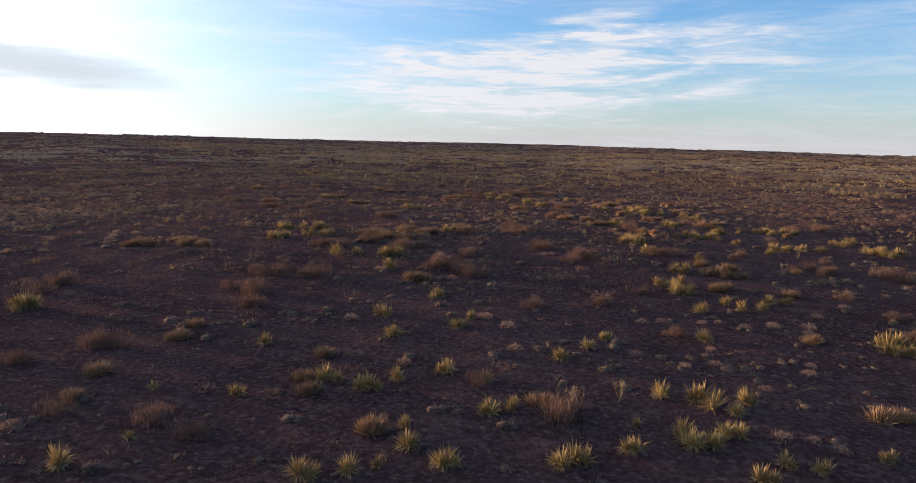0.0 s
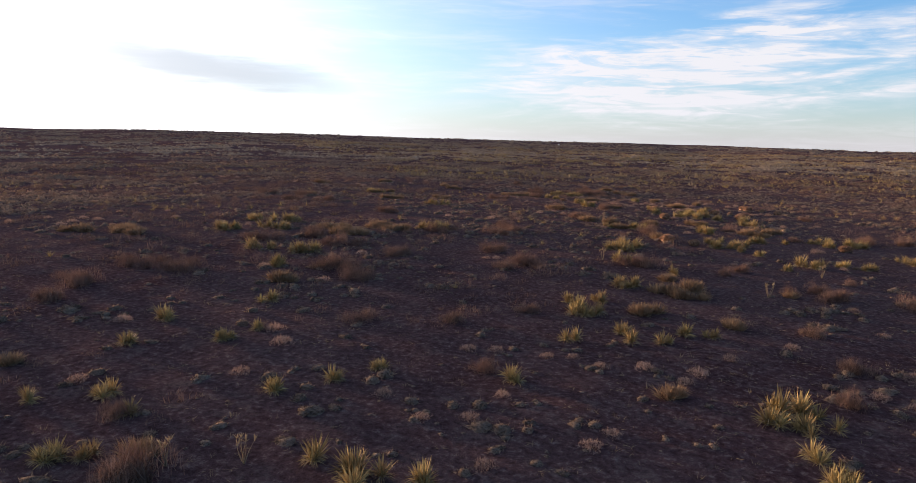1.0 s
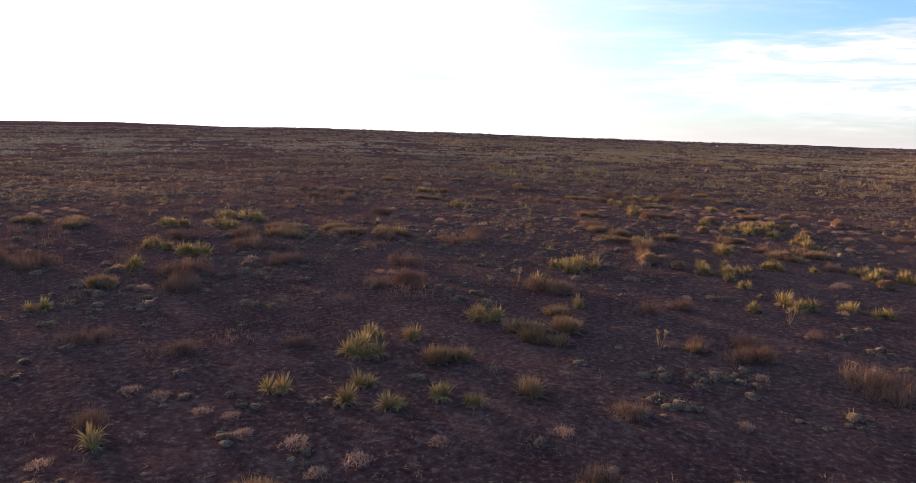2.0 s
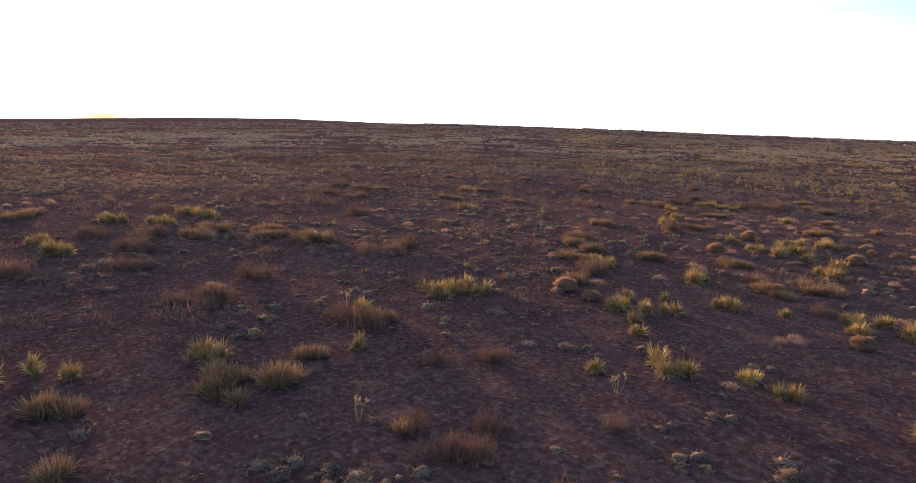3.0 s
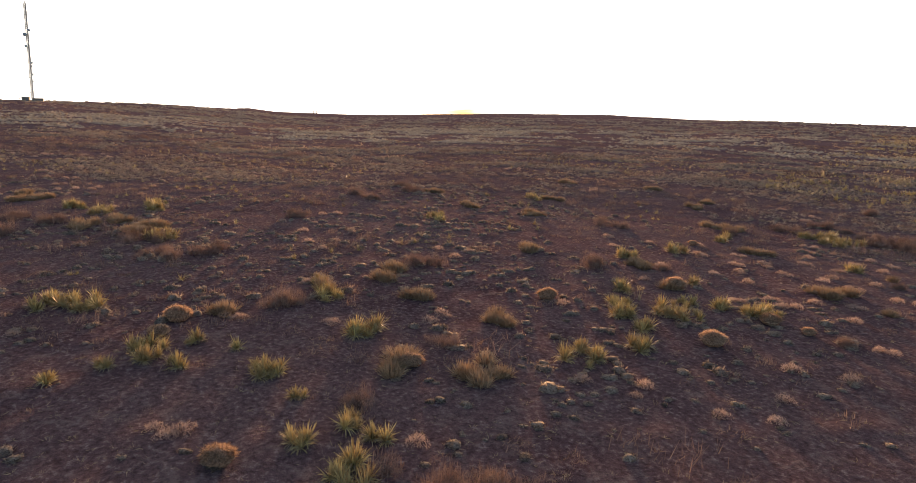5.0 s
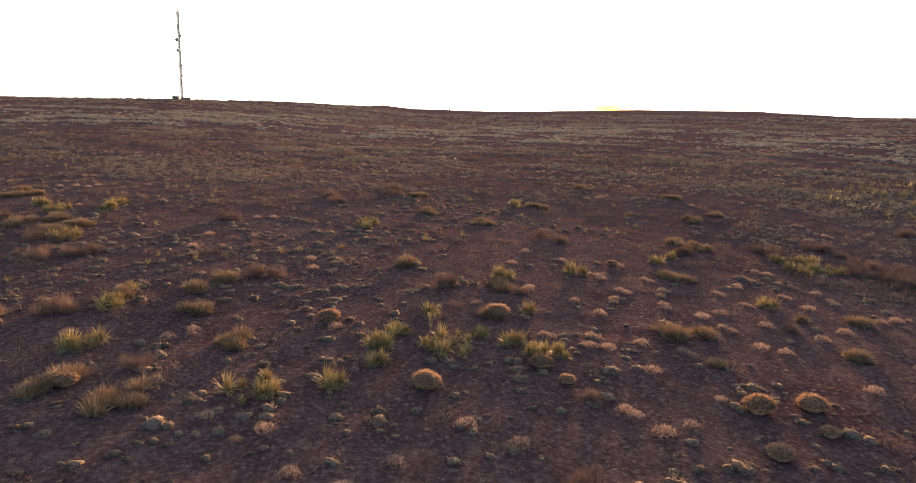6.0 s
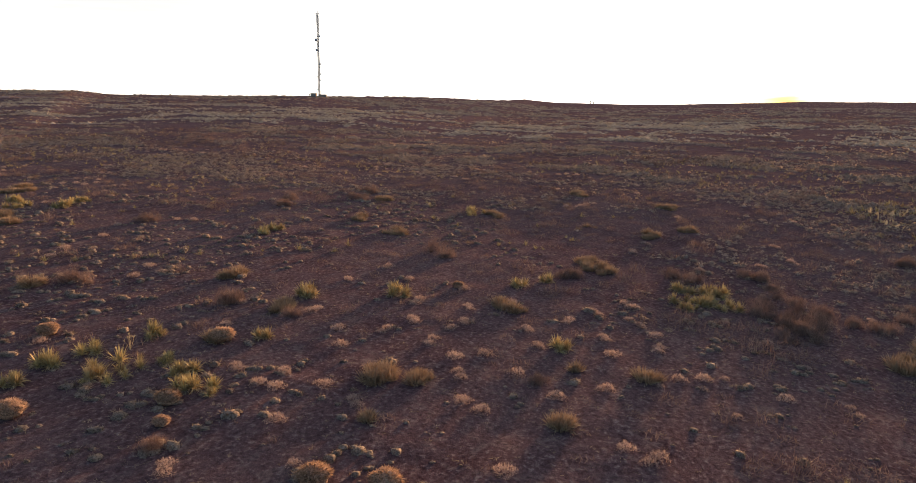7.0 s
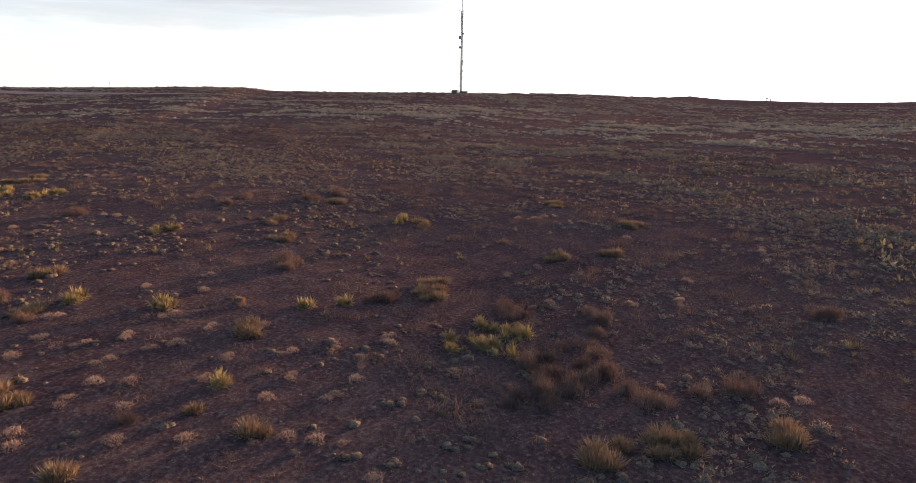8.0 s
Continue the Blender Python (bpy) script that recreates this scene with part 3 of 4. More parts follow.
BUNCH_AT_1 = [
    (-2.5, 19.0, 1.39), (-12.0, 20.5, 1.30), (14.5, 21.0, 1.73), (2.9, 21.4, 1.36), (-4.9, 21.6, 0.88), (-12.5, 22.6, 1.22), (-5.3, 22.8, 1.05), (-5.2, 25.2, 1.17),
    (-11.4, 26.6, 1.19), (-11.2, 28.2, 1.01), (16.0, 29.2, 1.31), (19.3, 37.5, 1.33), (-2.0, 38.6, 2.05), (15.6, 39.0, 2.07), (17.5, 43.0, 3.12), (18.3, 44.4, 1.49),
    (23.1, 44.8, 0.87), (17.1, 46.4, 1.52), (-22.5, 47.5, 2.50), (-18.6, 48.1, 3.20), (-20.3, 49.4, 3.34), (15.8, 51.0, 1.36), (-5.0, 54.6, 3.20), (-7.0, 56.5, 3.20),
    (-2.5, 58.2, 3.20), (-4.2, 59.0, 3.09), (17.5, 62.7, 1.60), (14.9, 67.9, 1.80), (26.2, 68.1, 1.66), (25.1, 68.9, 1.53), (13.8, 71.1, 2.21), (27.4, 71.4, 3.20),
]
BUNCH_AT_2 = [
    (17.6, 71.8, 2.30), (11.5, 72.2, 2.36), (21.7, 74.4, 2.33), (7.8, 83.3, 2.63), (18.5, 86.6, 1.69), (-24.5, 87.6, 3.20), (-12.8, 87.7, 3.20), (13.6, 87.8, 2.89),
    (-7.0, 91.4, 3.20), (21.5, 94.9, 3.18), (25.4, 95.3, 0.88), (21.6, 96.8, 1.81), (-17.9, 99.7, 3.20), (10.9, 100.9, 3.20), (24.8, 102.7, 1.81), (19.4, 103.9, 0.97),
    (-0.8, 107.1, 3.20), (19.8, 107.2, 1.84), (1.1, 107.5, 3.27), (-32.1, 110.0, 3.32), (-11.0, 113.7, 2.76), (-13.4, 117.9, 2.81), (-24.5, 118.6, 3.30), (16.2, 120.5, 3.20),
    (15.2, 122.8, 3.00), (13.2, 127.2, 2.20), (12.8, 127.3, 2.12),
]
BUNCH_AT = BUNCH_AT_1 + BUNCH_AT_2
SHRUB_AT_1 = [
    (-7.5, 18.4, 1.18), (-9.2, 19.1, 1.39), (-12.1, 19.6, 1.07), (3.7, 20.2, 2.03), (0.9, 22.9, 1.25), (-15.9, 23.4, 1.26), (-13.7, 25.6, 2.30), (10.0, 29.4, 1.46),
    (21.7, 29.9, 1.56), (-10.0, 32.2, 2.29), (4.2, 33.5, 1.79), (22.7, 33.6, 1.80), (-20.8, 34.6, 3.20), (7.5, 34.7, 1.53), (-11.1, 34.9, 3.36), (10.6, 37.1, 1.17),
    (22.1, 37.8, 1.83), (-8.7, 39.2, 2.42), (-11.2, 39.7, 3.20), (1.2, 40.3, 2.82), (-0.7, 42.2, 2.97), (29.4, 43.7, 3.09), (24.9, 44.7, 2.37), (23.3, 45.1, 0.88),
    (7.8, 46.0, 1.49), (24.9, 46.4, 1.59), (9.1, 47.0, 2.71), (0.9, 47.3, 2.99), (20.8, 48.8, 0.92), (26.9, 48.8, 0.72), (15.1, 49.2, 3.20), (-9.2, 49.8, 3.20),
]
SHRUB_AT_2 = [
    (-3.7, 49.9, 3.20), (21.6, 50.5, 1.52), (6.5, 51.3, 2.25), (-6.4, 52.2, 3.20), (1.6, 58.7, 3.20), (5.9, 59.8, 3.20), (5.0, 62.4, 2.80), (17.1, 65.4, 3.20),
    (32.7, 66.1, 0.87), (28.5, 66.2, 1.48), (34.0, 67.9, 2.76), (37.2, 68.4, 2.19), (-7.3, 69.7, 2.90), (23.9, 70.8, 1.40), (10.4, 75.0, 2.82), (-21.3, 78.3, 3.32),
    (-17.5, 78.6, 3.20), (-22.9, 84.5, 3.36), (-27.9, 84.7, 3.35), (12.9, 85.0, 2.17), (34.4, 86.2, 1.91), (28.3, 88.3, 1.55), (14.8, 88.9, 1.90), (-0.4, 95.6, 3.20),
    (21.1, 102.1, 1.44), (3.5, 105.1, 2.93), (2.2, 113.4, 2.89), (13.0, 116.7, 3.20), (8.8, 116.8, 2.40), (10.4, 117.3, 3.20), (12.0, 117.6, 2.60), (6.6, 118.3, 3.09),
]
SHRUB_AT_3 = [
    (4.0, 118.3, 1.98), (1.6, 118.3, 2.79), (11.2, 118.6, 3.00), (9.4, 118.9, 3.00), (10.1, 120.4, 3.20), (11.0, 122.0, 2.60), (9.8, 124.6, 1.84), (9.0, 125.6, 2.60),
    (-3.9, 130.8, 3.20),
]
SHRUB_AT = SHRUB_AT_1 + SHRUB_AT_2 + SHRUB_AT_3
WEED_AT_1 = [
    (-12.7, 18.3, 0.67), (11.4, 18.6, 0.60), (10.9, 19.2, 0.53), (10.0, 19.3, 0.71), (11.2, 23.1, 0.63), (-1.9, 24.7, 0.67), (13.7, 24.9, 0.68), (9.0, 25.2, 0.57),
    (10.3, 25.6, 0.68), (14.2, 25.8, 0.60), (7.4, 26.5, 0.66), (2.5, 26.7, 0.71), (10.9, 27.6, 0.58), (2.4, 29.7, 1.06), (-4.8, 30.3, 0.81), (23.5, 30.5, 0.72),
    (16.6, 30.6, 0.63), (1.4, 31.0, 0.83), (22.6, 31.1, 0.69), (13.8, 31.1, 0.66), (15.3, 31.4, 0.82), (11.9, 31.5, 0.55), (17.1, 31.5, 0.80), (9.0, 31.5, 0.70),
    (10.0, 31.7, 0.68), (12.8, 31.7, 0.55), (18.4, 33.3, 0.63), (24.4, 33.3, 1.05), (21.0, 35.5, 0.67), (25.3, 38.6, 0.61), (25.5, 42.9, 0.62), (6.8, 48.8, 1.72),
]
WEED_AT_2 = [
    (21.6, 52.7, 0.60), (22.6, 53.6, 0.60), (28.4, 54.3, 0.60), (18.6, 54.9, 0.70), (28.6, 60.5, 1.30), (28.6, 61.1, 1.08), (18.5, 63.4, 0.95), (20.2, 67.1, 0.89),
    (13.3, 67.2, 1.24), (31.3, 67.4, 0.83), (20.9, 71.4, 1.03), (20.2, 72.2, 1.33), (0.0, 72.4, 2.38), (28.8, 74.5, 0.81), (30.4, 75.7, 0.58), (29.8, 76.5, 0.81),
    (32.5, 77.5, 0.74), (20.1, 78.7, 0.98), (33.4, 79.0, 0.72), (-3.3, 79.5, 2.43), (32.2, 80.6, 0.78), (30.1, 83.2, 0.98), (31.5, 84.7, 1.07), (21.5, 88.6, 1.27),
    (29.6, 89.4, 1.19), (31.2, 89.9, 1.00), (23.1, 90.2, 1.07), (7.3, 90.6, 1.49), (23.3, 91.0, 0.95), (21.7, 91.1, 1.14), (30.7, 91.2, 0.72), (16.3, 91.8, 1.49),
]
WEED_AT_3 = [
    (26.0, 91.9, 0.86), (3.8, 92.4, 1.58), (18.3, 92.6, 1.12), (22.8, 92.9, 0.97), (6.5, 94.3, 1.47), (15.9, 94.4, 1.76), (24.3, 94.5, 1.19), (14.2, 95.5, 1.37),
    (10.9, 95.5, 1.99), (17.2, 97.0, 1.24), (15.0, 97.7, 1.46), (7.9, 98.0, 0.89), (18.9, 98.2, 1.04), (13.9, 98.5, 1.50), (11.4, 98.5, 1.60), (20.8, 98.6, 1.46),
    (23.3, 98.8, 1.12), (24.0, 99.6, 0.86), (18.3, 99.6, 0.91), (28.5, 100.5, 1.07), (20.2, 101.1, 1.02), (14.4, 101.7, 1.43), (16.6, 102.2, 1.61), (12.8, 104.0, 1.32),
    (26.3, 104.9, 0.80), (21.2, 105.0, 1.12), (15.0, 105.8, 1.35), (10.9, 105.8, 1.22), (17.2, 105.9, 0.88), (26.8, 106.0, 1.04), (9.0, 107.9, 1.89), (12.2, 108.1, 2.02),
]
WEED_AT_4 = [
    (16.1, 108.3, 1.28), (19.7, 108.5, 0.91), (-5.3, 111.3, 1.26), (-8.1, 112.8, 1.76), (20.9, 112.8, 0.83), (-6.7, 119.8, 1.23), (-1.8, 120.2, 1.86), (-3.3, 122.9, 2.26),
    (-8.1, 123.7, 1.24), (9.8, 127.3, 1.04),
]
WEED_AT = WEED_AT_1 + WEED_AT_2 + WEED_AT_3 + WEED_AT_4
STALK_AT_1 = [
    (3.9, 21.0, 0.38), (5.6, 21.6, 0.39), (21.9, 44.2, 0.97), (26.2, 50.8, 0.96), (13.5, 50.9, 0.51), (20.4, 83.2, 0.68), (-130.5, 103.2, 1.00),
]
STALK_AT = STALK_AT_1


# ---- plants: things ----
rng = np.random.default_rng(4)


def empty_thing(name, x, y, label, category, group):
    ob = new(name)
    ob.empty_display_size = 0.2
    ob.location = (x, y, float(height(x, y)))
    return tagged(ob, label, category, group)


def shape_set(name, shapes, mat):
    return [mesh_of(name, v, t, mat) for v, t in shapes]


def set_part(name, data, parent, at=(0, 0, 0), size=1.0, tall=1.0, turn=0.0, label=""):
    """A part that shares its mesh with its like; its foot stands on the ground."""
    ob = new(name, data)
    ob.parent = parent
    px, py, pz = parent.location
    z = float(height(px + at[0], py + at[1])) - pz
    ob.location, ob.scale, ob.rotation_euler = (at[0], at[1], z + at[2] - 0.02), (size, size, size * tall), (0, 0, turn)
    if name in ("twig_crown", "seed_crown", "plume", "twig_shell"):
        tagged(ob, kind="stuff")
    return tagged(ob, label) if label else ob


ROSETTES = [rosette_shape(rng, 82, 0.54) for i in range(6)]
SKIRTS = [skirt_shape(rng, 30) for i in range(4)]
rosette_mesh = shape_set("rosette", ROSETTES, YUCCA)
skirt_mesh = shape_set("dead_leaf_skirt", SKIRTS, DEAD_LEAF)


def yucca(x, y, wide):
    """A yucca: one spiky rosette over a skirt of dead leaves, or a clump of several."""
    n = 1 if wide < 0.5 else min(12, int(round((wide / 0.33) ** 1.3)))
    big = n > 3
    label = "wide clump of spiky yellow-green yucca rosettes on red soil" if big else (
        "small clump of spiky yellow-green yucca rosettes" if n > 1 else "single spiky yellow-green yucca with a dead-leaf skirt")
    ob = empty_thing("yucca", x, y, label, "yucca", "yuccas on the plain")
    for k in range(n):
        size = wide / 0.70 if n == 1 else rng.uniform(0.55, 1.15) * (1.25 if wide > 1.2 else 1.0)
        size = min(max(size, 0.5), 1.4)
        a, r = rng.uniform(0, 6.28), 0.0 if n == 1 else max(0.16, wide / 2 - 0.14) * math.sqrt(rng.uniform(0.05, 1))
        at = (r * math.cos(a), r * math.sin(a) * 0.8, rng.uniform(0, 0.05))
        set_part("rosette", rosette_mesh[int(rng.integers(6))], ob, at, size, rng.uniform(0.85, 1.2), rng.uniform(0, 6.28))
        set_part("dead_leaf_skirt", skirt_mesh[int(rng.integers(4))], ob, at, size, 1.0, rng.uniform(0, 6.28), "dry tan dead leaves")
    return ob


for x, y, wide in YUCCA_AT:
    yucca(x, y, wide)

BALLS = [ball_shape(rng) for i in range(4)]
core_mesh = shape_set("twig_core", [b[0] for b in BALLS], TAN)
strand_mesh = shape_set("twig_shell", [b[1] for b in BALLS], TAN)
for x, y, wide in TUMBLE_AT:
    ob = empty_thing("tumbleweed", x, y, "round tan dry tumbleweed lying on red soil" if wide > 0.9 else "small round pinkish-tan dry tumbleweed", "tumbleweed", "tumbleweeds")
    k, turn, tall = int(rng.integers(4)), rng.uniform(0, 6.28), rng.uniform(0.8, 1.0)
    size = min(wide, 1.25) / 0.88
    set_part("twig_core", core_mesh[k], ob, (0, 0, 0), size, tall, turn)
    set_part("twig_shell", strand_mesh[k], ob, (0, 0, 0), size, tall, turn)

SHRUBS = [shrub_shape(rng, 0.78, rng.uniform(0.40, 0.60), 30, 480) for i in range(5)]
stem_mesh = shape_set("woody_base", [s[0] for s in SHRUBS], TWIG)
twig_mesh = shape_set("twig_crown", [s[1] for s in SHRUBS], TWIG)
for x, y, wide in SHRUB_AT:
    ob = empty_thing("brown_shrub", x, y, "bare reddish-brown twiggy shrub, low and wide" if wide > 1.6 else "small bare brown twiggy shrub", "shrub", "bare brown shrubs")
    n = max(1, int(round(wide / 0.75)))
    for i in range(n):
        a, r = rng.uniform(0, 6.28), max(0.0, wide / 2 - 0.5) * math.sqrt(rng.uniform(0.1, 1)) if n > 1 else 0.0
        k, turn, size, tall = int(rng.integers(5)), rng.uniform(0, 6.28), rng.uniform(0.85, 1.25) * (1.25 if wide > 2 else 1.0), rng.uniform(0.85, 1.15) * (1.05 if wide > 2 else 0.9)
        at = (r * math.cos(a), r * math.sin(a), 0)
        set_part("woody_base", stem_mesh[k], ob, at, size, tall, turn)
        set_part("twig_crown", twig_mesh[k], ob, at, size, tall, turn)

MOUNDS = [joined([blades(rng, 190, (0.28, 0.50), 0.019, (2, 58), 0.15, 0.30, 0.02)]) for i in range(4)]
THATCH = [blades(rng, 60, (0.15, 0.34), 0.020, (50, 92), 0.1, 0.28, 0.03) for i in range(4)]
mound_mesh = shape_set("grass_mound", MOUNDS, BUNCH)
thatch_mesh = shape_set("dead_thatch", THATCH, STRAW)
for x, y, wide in BUNCH_AT:
    ob = empty_thing("bunch_grass", x, y, "wide mound of rust-brown dry bunch grass" if wide > 1.4 else "tuft of rust-brown dry bunch grass", "grass", "rust-brown bunch grass")
    n = max(1, int(round((wide / 0.55) ** 1.2)))
    for i in range(n):
        a, r = rng.uniform(0, 6.28), max(0.0, wide / 2 - 0.35) * math.sqrt(rng.uniform(0.05, 1))
        at = (r * math.cos(a), r * math.sin(a) * 0.7, 0)
        k, turn, size = int(rng.integers(4)), rng.uniform(0, 6.28), rng.uniform(0.75, 1.15) * (1.32 if wide > 1.4 else 1.05)
        set_part("grass_mound", mound_mesh[k], ob, at, size, rng.uniform(0.8, 1.1), turn)
        set_part("dead_thatch", thatch_mesh[k], ob, at, size, 1.0, turn, "flattened straw-coloured thatch")

WEEDS = [(stalks(rng, [[np.array([0, 0, -0.03]), np.array([math.cos(q) * 0.12, math.sin(q) * 0.12, 0.13]), np.array([math.cos(q) * 0.26, math.sin(q) * 0.26, 0.2])] for q in rng.uniform(0, 6.28, 12)], 0.008),
          dome_slivers(rng, 330, 0.35, 0.29, (0.07, 0.15), 0.020, (0, 85))) for i in range(4)]
weed_mesh = shape_set("weed_crown", [w[0] for w in WEEDS], GREY)
head_mesh = shape_set("seed_crown", [w[1] for w in WEEDS], GREY)
more = np.random.default_rng(8)
mx, my = sow(more, 900, 20, 95, (-20, 135), clump=7, seed=29, need=0.55, power=2.6)
seen = (my > 8) & (mx < 60) & (my > 1.05 * (mx - 14))
MORE_WEEDS = [(float(a), float(b), float(w)) for a, b, w in zip(mx[seen], my[seen], more.uniform(0.45, 1.05, int(seen.sum())))][:185]
for x, y, wide in WEED_AT + MORE_WEEDS:
    ob = empty_thing("dry_weed", x, y, "rounded grey-tan dry weed on bare soil" if wide < 0.9 else "broad rounded grey-tan dry weed on bare soil", "weed", "rounded dry weeds")
    n = max(1, int(round(wide / 0.75)))
    for i in range(n):
        at = ((i - (n - 1) / 2) * 0.5 + rng.normal(0, 0.08), rng.normal(0, 0.15), 0) if n > 1 else (0, 0, 0)
        k, turn = int(rng.integers(4)), rng.uniform(0, 6.28)
        size = min(max(wide / 0.7, 0.7), 1.25) if n == 1 else rng.uniform(0.85, 1.1)
        set_part("weed_crown", weed_mesh[k], ob, at, size, 0.9, turn)
        set_part("seed_crown", head_mesh[k], ob, at, size, 0.9, turn)


def stalk_shape(rng):
    """Seven dead canes, each with its plume."""
    canes = []
    for i in range(7):
        a, out = rng.uniform(0, 6.28), rng.uniform(0.05, 0.35)
        end = np.array([math.cos(a) * out, math.sin(a) * out, rng.uniform(0.55, 0.85)])
        cane = stalks(rng, [[np.array([0, 0, -0.03]), end * 0.5 + rng.normal(0, 0.03, 3), end]], 0.013)
        canes.append((cane, blades(rng, 8, (0.08, 0.2), 0.02, (0, 60), 0.1, 0.01, 0.02, origin=end * 0.85)))
    return canes


STALKS = [stalk_shape(rng) for i in range(3)]
cane_mesh = [shape_set("cane", [c[0] for c in s], STRAW) for s in STALKS]
plume_mesh = [shape_set("plume", [c[1] for c in s], STRAW) for s in STALKS]
for x, y, wide in STALK_AT:
    ob = empty_thing("dead_stalk", x, y, "pale dead weed stalks standing in bare soil", "dead stalk", "pale dead stalks")
    k, turn = int(rng.integers(3)), rng.uniform(0, 6.28)
    for cane, plume in zip(cane_mesh[k], plume_mesh[k]):
        set_part("cane", cane, ob, (0, 0, 0), 1.0, 1.0, turn)
        set_part("plume", plume, ob, (0, 0, 0), 1.0, 1.0, turn)


# ---- the mast on the rise ----
MAST = (-403.0, -19.0)


def bar(bm, a, b, thick, sides=4):
    a, b = Vector(a), Vector(b)
    m = Matrix.Translation((a + b) / 2) @ (b - a).to_track_quat("Z", "Y").to_matrix().to_4x4()
    bmesh.ops.create_cone(bm, cap_ends=True, segments=sides, radius1=thick, radius2=thick, depth=(b - a).length, matrix=m)


def box(bm, lo, hi):
    lo, hi = Vector(lo), Vector(hi)
    bmesh.ops.create_cube(bm, size=1, matrix=Matrix.Translation((lo + hi) / 2) @ Matrix.Diagonal((*(hi - lo), 1)))


def bm_part(name, bm, mat, parent, label=""):
    me = bpy.data.meshes.new(name)
    bm.to_mesh(me)
    bm.free()
    me.materials.append(mat)
    ob = new(name, me)
    ob.parent = parent
    return tagged(ob, label) if label else ob


def drum(bm, centre, way, r, deep):
    way = Vector(way).normalized()
    m = Matrix.Translation(centre) @ way.to_track_quat("Z", "Y").to_matrix().to_4x4()
    bmesh.ops.create_cone(bm, cap_ends=True, segments=18, radius1=r, radius2=r, depth=deep, matrix=m)
    bmesh.ops.create_cone(bm, cap_ends=True, segments=18, radius1=r, radius2=r * 0.35, depth=deep * 0.7,
                          matrix=m @ Matrix.Translation((0, 0, deep * 0.85)))


def radio_mast():
    base = float(land(*MAST))
    ob = new("radio_mast")
    ob.location = (*MAST, base)
    tagged(ob, "tall slender grey lattice radio mast hung with dishes", "radio mast")
    top, w = 52.8, 0.62
    corners = [(w * math.cos(a), w * math.sin(a)) for a in (0.3, 0.3 + 2.094, 0.3 + 4.189)]
    for c in corners:
        bm = bmesh.new()
        bar(bm, (*c, -0.5), (*c, top), 0.18, 6)
        bm_part("leg", bm, STEEL, ob)
    bm = bmesh.new()
    z, step = 0.0, 1.1
    while z < top - step:
        for i in range(3):
            a, b = corners[i], corners[(i + 1) % 3]
            bar(bm, (*a, z), (*b, z + step), 0.09)
            bar(bm, (*a, z + step), (*b, z + step), 0.09)
        z += step
    bm_part("lattice", bm, STEEL, ob)
    bm = bmesh.new()
    bar(bm, (0, 0, top - 0.5), (0, 0, top + 15), 0.14, 8)
    bm_part("whip_antenna", bm, STEEL, ob)
    bm = bmesh.new()
    bar(bm, (0, -1.9, top), (0, 0.9, top), 0.10)
    bar(bm, (0, -1.9, top), (0, -1.9, top + 0.6), 0.12)
    bar(bm, (0, 0.9, top - 0.2), (0, 0.9, top + 0.5), 0.12)
    bm_part("crossarm", bm, STEEL, ob)
    # side: +1 toward +y, -1 toward -y
    for z, side, r in ((38.6, 1, 0.9), (36.2, -1, 1.35), (29.9, -1, 1.05), (21.0, 1, 0.9), (19.2, 1, 0.7), (14.6, 1, 0.8), (12.8, -1, 0.65), (10.7, 1, 0.7), (6.5, -1, 0.4), (4.7, -1, 0.7)):
        bm = bmesh.new()
        r *= 0.75
        drum(bm, (0.5, side * (w + r * 0.55), z), (1, side * 0.5, 0), r, r * 0.7)
        dish = bm_part("dish", bm, DISH, ob, "grey drum-shaped microwave dish")
        bm = bmesh.new()
        bar(bm, (0, side * w * 0.6, z), (0.4, side * (w + r * 0.5), z), 0.1)
        bm_part("bracket", bm, STEEL, dish)
    return ob


